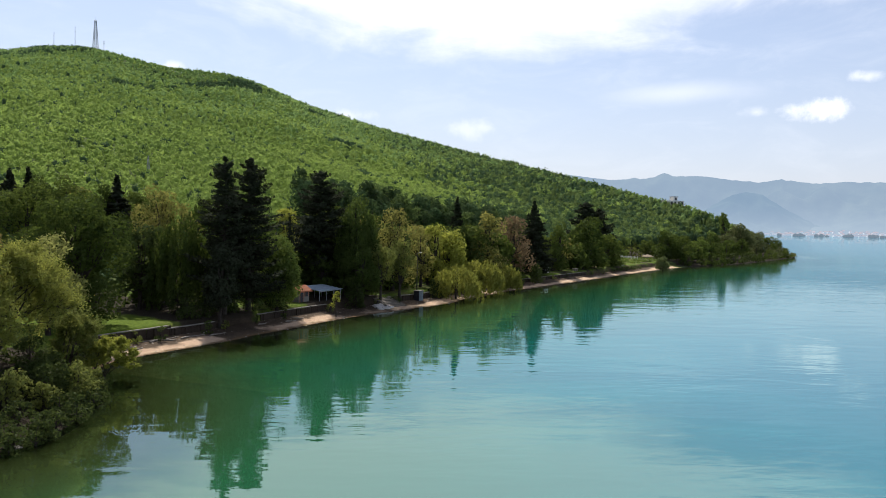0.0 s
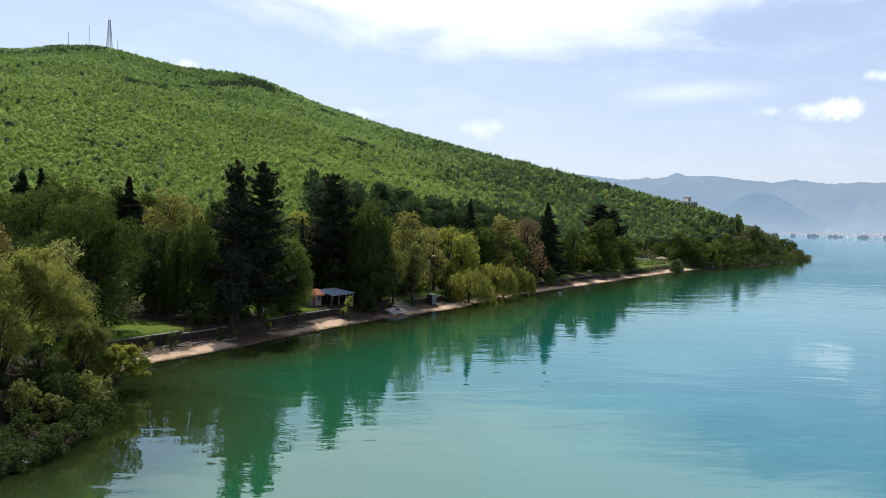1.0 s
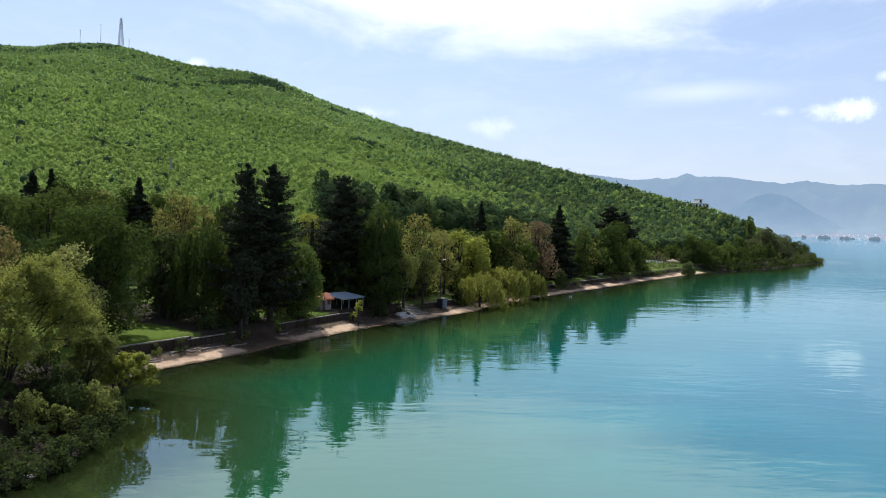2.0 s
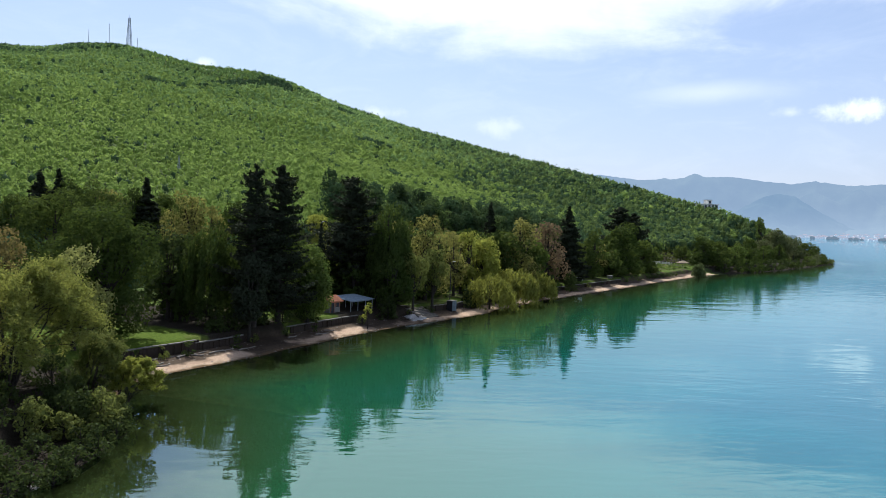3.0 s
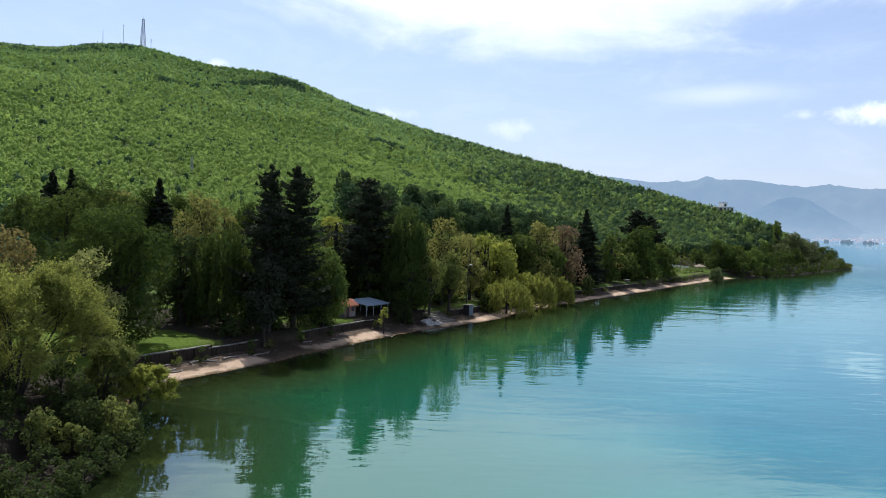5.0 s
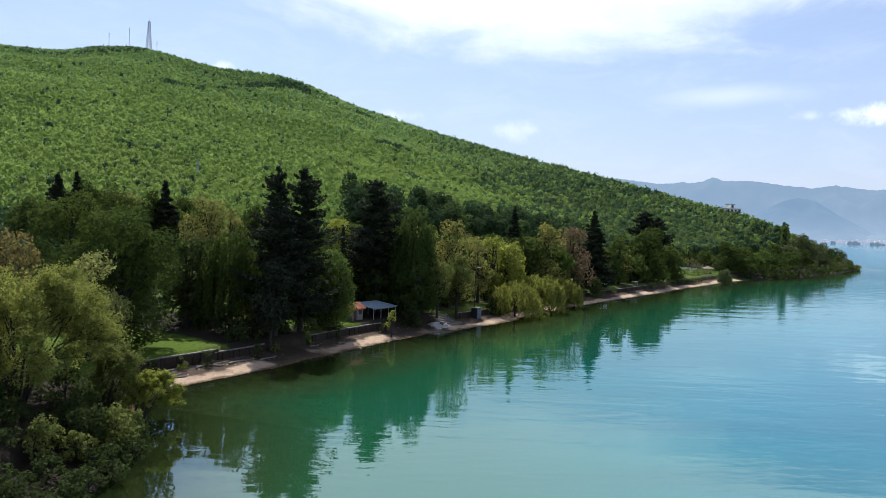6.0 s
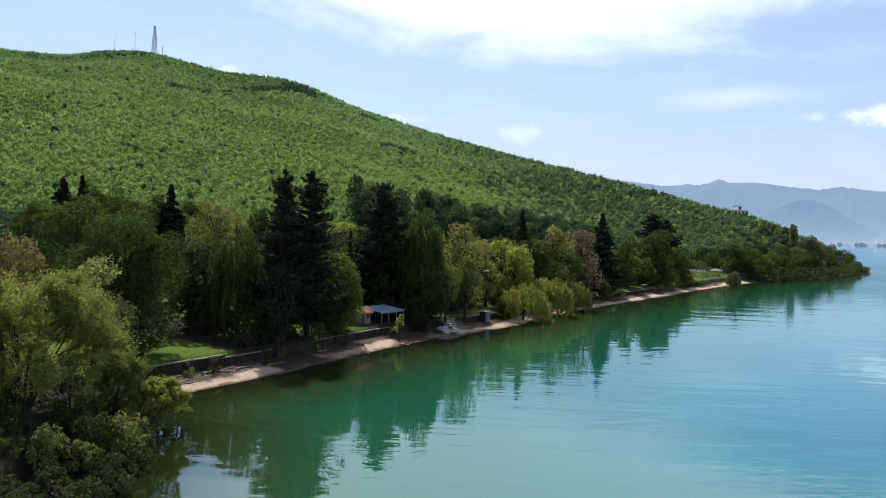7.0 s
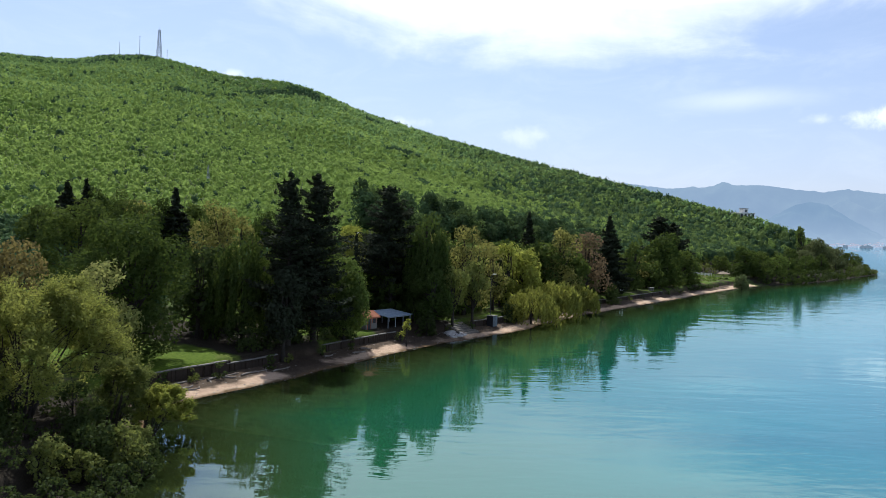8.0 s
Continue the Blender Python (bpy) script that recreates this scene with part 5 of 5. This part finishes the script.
def clipped_tree(x, y):
    """A small tree trimmed to a ball on a short stem at the water's edge."""
    broad_tree("clipped_tree", x, y, 5.1, 2.7, "clipped", "small round clipped tree on a short trunk by the water", 870, low=0.16, size=0.24, fill=1.0, lobes=40, group="far lawn shrubs", girths=(0.30, 0.42))


clipped_tree(95.2, 252.0)
lawn_rng = np.random.default_rng(91)
for k in range(30):                              # shrubs and young trees between the road and the far lawn
    t = lawn_rng.uniform()
    x, y = 84 + 46 * t + lawn_rng.normal() * 3, 292 + 62 * lawn_rng.uniform() + 14 * t
    broad_tree("lawn_shrub", x, y, land_z(x, y) + lawn_rng.uniform(1.8, 4.6), lawn_rng.uniform(1.8, 3.4), ("fresh_leaf", "mid_leaf", "bush")[k % 3], "leafy green shrub on the rough lawn below the road", 880 + k,
               low=0.0, size=0.5, fill=0.8, lobes=14, group="far lawn shrubs", category="shrub")
for k in range(7):                               # a dark hedge along the far beach
    x, y = 71.5 + 1.9 * k, 229.5 + 2.4 * k
    broad_tree("hedge_bush", x, y, land_z(x, y) + lawn_rng.uniform(0.8, 1.7), lawn_rng.uniform(1.0, 1.6), "shade_bush", "low dark hedge bush behind the far beach", 915 + k, low=0.0, size=0.4, fill=0.9, lobes=10, group="hedge by the far beach", category="hedge")


def rough_grass():
    """Uneven tufts over the far lawn."""
    rng = np.random.default_rng(93)
    pts = []
    for _ in range(420):
        x, y = rng.uniform(72, 108), rng.uniform(236, 300)
        if shore_gap(x, y) < 7:
            continue
        q = rng.normal(size=(5, 3)) * (0.5, 0.5, 0.12) + (x, y, land_z(x, y) + rng.uniform(0.1, 0.4))
        pts.append(q)
    p = np.concatenate(pts)
    ob = new("rough_grass", leaf_mesh("rough_grass", p, np.tile((0, -0.4, 0.8), (len(p), 1)), 0.55, rng, LEAF["fresh_leaf"], 1.6, 0.6))
    tagged(ob, "uneven tufts of rough grass on the far lawn", "grass", kind="stuff")


rough_grass()


def road_parapet():
    """A pale low wall along the road at the foot of the hill."""
    for k in range(9):
        x, y = 106.0 + 3.6 * k, 362.0 + 6.2 * k
        root = thing("road_parapet", x, y, land_z(x, y) - 0.2, "weathered pale concrete parapet along the hill road", "parapet", "road parapets", turn=math.degrees(math.atan2(6.2, 3.6)))
        part("wall", done("wall", box(7.0, 0.4, 1.3, bevel=0.04), CONCRETE), root)
        part("coping", done("coping", box(7.1, 0.55, 0.14, at=(0, 0, 1.3), bevel=0.03), CONCRETE), root)


road_parapet()


def street_lamp(x, y, top, label):
    """A slim park lamp: post, arm and a flat white head."""
    z = land_z(x, y)
    root = thing("street_lamp", x, y, z, label, "street lamp", "park lamps")
    h = top - z
    v, f = tubes([[((0, 0, -0.2), 0.09), ((0, 0, h * 0.5), 0.07), ((0, 0, h), 0.05)]], 8)
    part("post", mesh_of("post", v, [f], DARK, True), root)
    v, f = tubes([[((0, 0, h - 0.05), 0.04), ((0.4, -0.3, h + 0.08), 0.035)]], 6)
    part("arm", mesh_of("arm", v, [f], STEEL, True), root)
    part("head", done("head", box(0.55, 0.30, 0.14, at=(0.5, -0.38, h + 0.05), bevel=0.05), PLASTER), root)


street_lamp(6.7, 131.0, 8.9, "slim dark street lamp with a white head by the steps")
street_lamp(-15.2, 128.0, 15.0, "tall dark street lamp with a white head among the trees")


def lawn_fence():
    """A short white fence on the lawn."""
    for k in range(6):
        x, y = 92.5 + 1.0 * k, 291.0 - 0.7 * k
        root = thing("fence_bay", x, y, land_z(x, y), "short white wooden fence bay on the far lawn", "fence", "white fence bays")
        for dx in (-0.5, 0.5):
            part("post", done("post", box(0.12, 0.12, 1.2, at=(dx, 0, -0.05), bevel=0.01), PLASTER), root)
        for z in (0.45, 0.85):
            part("rail", done("rail", box(1.1, 0.06, 0.14, at=(0, 0, z), bevel=0.01), PLASTER), root)


lawn_fence()


def flat_hut(x, y, w, d, h, turn, label):
    root = thing("hut", x, y, land_z(x, y) - 0.05, label, "hut", turn=turn)
    part("wall", done("wall", box(w, d, h, bevel=0.02), PLASTER), root)
    part("roof", done("roof", box(w + 0.5, d + 0.5, 0.14, at=(0, 0, h), bevel=0.02), CONCRETE), root)
    door = part("door", done("door", box(0.85, 0.06, 1.9, at=(-w / 4, -d / 2 - 0.02, 0), bevel=0.01), DARK), root)
    part("handle", done("handle", box(0.05, 0.08, 0.16, at=(-w / 4 + 0.32, -d / 2 - 0.07, 0.95), bevel=0.01), STEEL), door)
    window = part("window", done("window", box(0.9, 0.06, 0.8, at=(w / 5, -d / 2 - 0.02, 0.95), bevel=0.01), DARK), root)
    part("sill", done("sill", box(1.05, 0.18, 0.06, at=(w / 5, -d / 2 - 0.07, 0.88), bevel=0.01), CONCRETE), window)


q, way, inn = edge_at(9.75, 9.0)
flat_hut(float(q[0]), float(q[1]), 4.0, 3.0, 2.3, turn_of(way), "small white flat-roofed hut under the trees")


def stone_table(knot, off):
    q, way, inn = edge_at(knot, off)
    root = thing("stone_table", float(q[0]), float(q[1]), land_z(*map(float, q)), "pale concrete table at the edge of the lawn", "table", turn=turn_of(way))
    part("tabletop", done("tabletop", box(2.2, 1.1, 0.12, at=(0, 0, 0.68), bevel=0.03), CONCRETE), root)
    for dx in (-0.75, 0.75):
        part("leg", done("leg", box(0.25, 0.8, 0.72, at=(dx, 0, -0.02), bevel=0.02), CONCRETE), root)


stone_table(10.02, 5.9)


def water_weed(x, y, w, d):
    rng = np.random.default_rng(11)
    n = 620
    a, r = rng.uniform(0, 6.28, size=n), np.sqrt(rng.uniform(0, 1, size=n))
    p = np.column_stack([x + np.cos(a) * r * w, y + np.sin(a) * r * d, -0.12 - rng.uniform(0, 0.12, size=n)])
    ob = new("water_weed", leaf_mesh("water_weed", p, np.tile((0, 0, 1.0), (n, 1)), 0.5, rng, LEAF["needle"], 1.5, 0.10))
    tagged(ob, "dark patch of weed just under the lake surface", "water weed", kind="stuff")


water_weed(-9.9, 72.4, 2.3, 0.8)


# ---------------------------------------------------------------- things on the hill
def lattice_tower(x, y, base, height, wide, label, arms=True):
    root = thing("radio_mast", x, y, base, label, "mast", "masts on the summit")
    legs, braces = [], []
    levels = 11

    def corner(k, c):
        t = k / levels
        half = wide * (1 - 0.72 * t) / 2
        return (half * (1 if c in (0, 3) else -1), half * (1 if c in (0, 1) else -1), height * t)

    for c in range(4):
        v, f = tubes([[(corner(k, c), 0.045 * wide) for k in range(levels + 1)]], 4)
        part("leg", mesh_of("leg", v, [f], STEEL), root)
    for k in range(levels):
        braces = []
        for c in range(4):
            e = (c + 1) % 4
            braces += [[(corner(k, c), 0.02 * wide), (corner(k + 1, e), 0.02 * wide)], [(corner(k, e), 0.02 * wide), (corner(k + 1, c), 0.02 * wide)], [(corner(k + 1, c), 0.02 * wide), (corner(k + 1, e), 0.02 * wide)]]
        v, f = tubes(braces, 4)
        part("bracing", mesh_of("bracing", v, [f], STEEL), root)
    if arms:
        for z in (0.72, 0.86, 0.96):
            v, f = tubes([[((0.9, -0.5, height * z), 0.75), ((0.9, -0.9, height * z), 0.75)]], 10)
            dish = part("dish", mesh_of("dish", v, [f], PLASTER), root)
            v, f = tubes([[((0.9, -0.1, height * z), 0.09), ((0.9, -0.55, height * z), 0.09)]], 5)
            part("bracket", mesh_of("bracket", v, [f], STEEL), dish)
    v, f = tubes([[((0, 0, height), 0.12), ((0, 0, height * 1.12), 0.05)]], 5)
    part("aerial", mesh_of("aerial", v, [f], STEEL), root)


def pole_mast(x, y, base, height, label):
    root = thing("pole_mast", x, y, base, label, "mast", "masts on the summit")
    v, f = tubes([[((0, 0, -2), 0.35), ((0, 0, height * 0.6), 0.24), ((0, 0, height), 0.12)]], 8)
    part("pole", mesh_of("pole", v, [f], STEEL), root)
    for k, z in enumerate((0.8, 0.97)):
        v, f = tubes([[((-0.55, 0, height * z), 0.28), ((0.55, 0, height * z), 0.28)]], 6)
        part("antenna", mesh_of("antenna", v, [f], STEEL), root)


lattice_tower(-332.5, 894, land_z(-332.5, 894) - 0.5, 36, 5.6, "tall grey steel lattice radio mast on the wooded summit")
pole_mast(-352.5, 888, land_z(-352.5, 888), 26, "thin grey antenna pole beside the lattice mast")
pole_mast(-372.0, 880, land_z(-372.0, 880), 19, "short thin antenna pole on the summit")
pole_mast(-322.5, 892, land_z(-322.5, 892), 15, "very thin pale antenna pole at the edge of the summit")
lattice_tower(-76.5, 251.0, land_z(-76.5, 251.0), 6.6, 1.1, "slim grey lattice power pole among the hillside trees", False)


def hill_house(x, y, z, turn):
    """A pale flat-roofed house of two blocks that looks over the trees."""
    root = thing("hill_house", x, y, z, "pale concrete house with flat roofs on the wooded ridge", "house", turn=turn)
    part("wall", done("wall", box(11.0, 8, 6.0, bevel=0.05), PLASTER), root)
    part("roof", done("roof", box(11.6, 8.6, 0.3, at=(0, 0, 6.0), bevel=0.05), PLASTER), root)
    part("upper_wall", done("upper_wall", box(3.0, 4, 2.4, at=(0.6, 0, 6.3), bevel=0.05), PLASTER), root)
    part("upper_roof", done("upper_roof", box(3.6, 4.6, 0.3, at=(0.6, 0, 8.7), bevel=0.05), CONCRETE), root)
    pane = done("window", box(1.5, 0.12, 1.4, bevel=0.02), DARK)
    sill = done("sill", box(1.8, 0.3, 0.12, at=(0, -0.1, -0.14), bevel=0.02), CONCRETE)
    for px in (-4.2, -1.4, 1.4, 4.2):
        for pz in (1.0, 4.2):
            ob = part("window", pane, root)
            ob.matrix_local = Matrix.Translation((px, -4.03, pz))
            part("sill", sill, ob)
    ob = part("window", pane, root)
    ob.matrix_local = Matrix.Translation((0.6, -2.03, 6.8))
    part("balcony", done("balcony", box(6.5, 1.4, 0.2, at=(1.8, -4.7, 3.9), bevel=0.03), CONCRETE), root)


hill_house(182.0, 475.0, land_z(182.0, 475.0) + 3.9, 20)
for k, (x, y, dz, w) in enumerate(((188.5, 469.0, 11.4, 3.6), (191.5, 473.0, 9.2, 3.0), (175.0, 468.0, 7.4, 2.6))):
    broad_tree("ridge_tree", x, y, land_z(x, y) + dz, w, "fresh_leaf", "light green tree beside the house on the ridge", 860 + k, low=0.1, size=0.7, fill=0.9, lobes=18, group="trees by the ridge house")


# ---------------------------------------------------------------- the town across the lake
def far_town():
    rng = np.random.default_rng(31)
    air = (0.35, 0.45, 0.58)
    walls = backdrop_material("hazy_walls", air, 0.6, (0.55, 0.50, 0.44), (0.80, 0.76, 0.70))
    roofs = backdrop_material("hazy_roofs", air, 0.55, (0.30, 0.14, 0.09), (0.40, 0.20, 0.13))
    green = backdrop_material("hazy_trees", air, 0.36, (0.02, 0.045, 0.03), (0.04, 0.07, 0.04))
    wv, wf, rv, rf = [], [], [], []
    cube = np.array([(-1, -1, 0), (1, -1, 0), (1, 1, 0), (-1, 1, 0), (-1, -1, 1), (1, -1, 1), (1, 1, 1), (-1, 1, 1)], float)
    quads = np.array([(0, 1, 5, 4), (1, 2, 6, 5), (2, 3, 7, 6), (3, 0, 4, 7), (4, 5, 6, 7)])
    prism = np.array([(-1.1, -1.1, 0), (1.1, -1.1, 0), (1.1, 1.1, 0), (-1.1, 1.1, 0), (-1.1, 0, 1), (1.1, 0, 1)], float)
    pf = np.array([(0, 1, 5, 4), (2, 3, 4, 5)])
    for k in range(620):
        d = rng.uniform(18, 50)
        r = 3958 + 110 * rng.uniform() ** 1.8
        x, y = r * math.sin(radians(d)), r * math.cos(radians(d))
        a, b, h = rng.uniform(4, 9), rng.uniform(4, 7), rng.uniform(4, 11)
        z = -1 + 330 * ((r - 3950) / 750) ** 1.5
        wv.append(cube * (a, b, h) + (x, y, z))
        wf.append(quads + 8 * k)
        rv.append(prism * (a, b, 2.4) + (x, y, z + h))
        rf.append(pf + 6 * k)
    tagged(new("far_town", mesh_of("far_town", np.concatenate(wv), [np.concatenate(wf)], walls)), "pale houses of a hazy town across the lake", "town", kind="stuff")
    tagged(new("far_roofs", mesh_of("far_roofs", np.concatenate(rv), [np.concatenate(rf)], roofs)), "hazy red roofs of the town across the lake", "town", kind="stuff")
    bm = bmesh.new()
    for k in range(430):
        d = rng.uniform(17, 50)
        if noise.noise((d * 1.3, 3.0, 0)) < -0.05:
            continue
        r = rng.uniform(3944, 3956)
        s = rng.uniform(3, 7)
        m = Matrix.Translation((r * math.sin(radians(d)), r * math.cos(radians(d)), s * 0.7)) @ Matrix.Diagonal((s * rng.uniform(1, 2.2), s, s * rng.uniform(0.9, 1.6), 1))
        bmesh.ops.create_icosphere(bm, subdivisions=1, radius=1, matrix=m)
    for v in bm.verts:
        v.co += Vector(rng.normal(size=3)) * 1.2
    tagged(new("far_trees", done("far_trees", bm, green)), "dark lakeside trees in front of the far town", "trees", kind="stuff")


far_town()
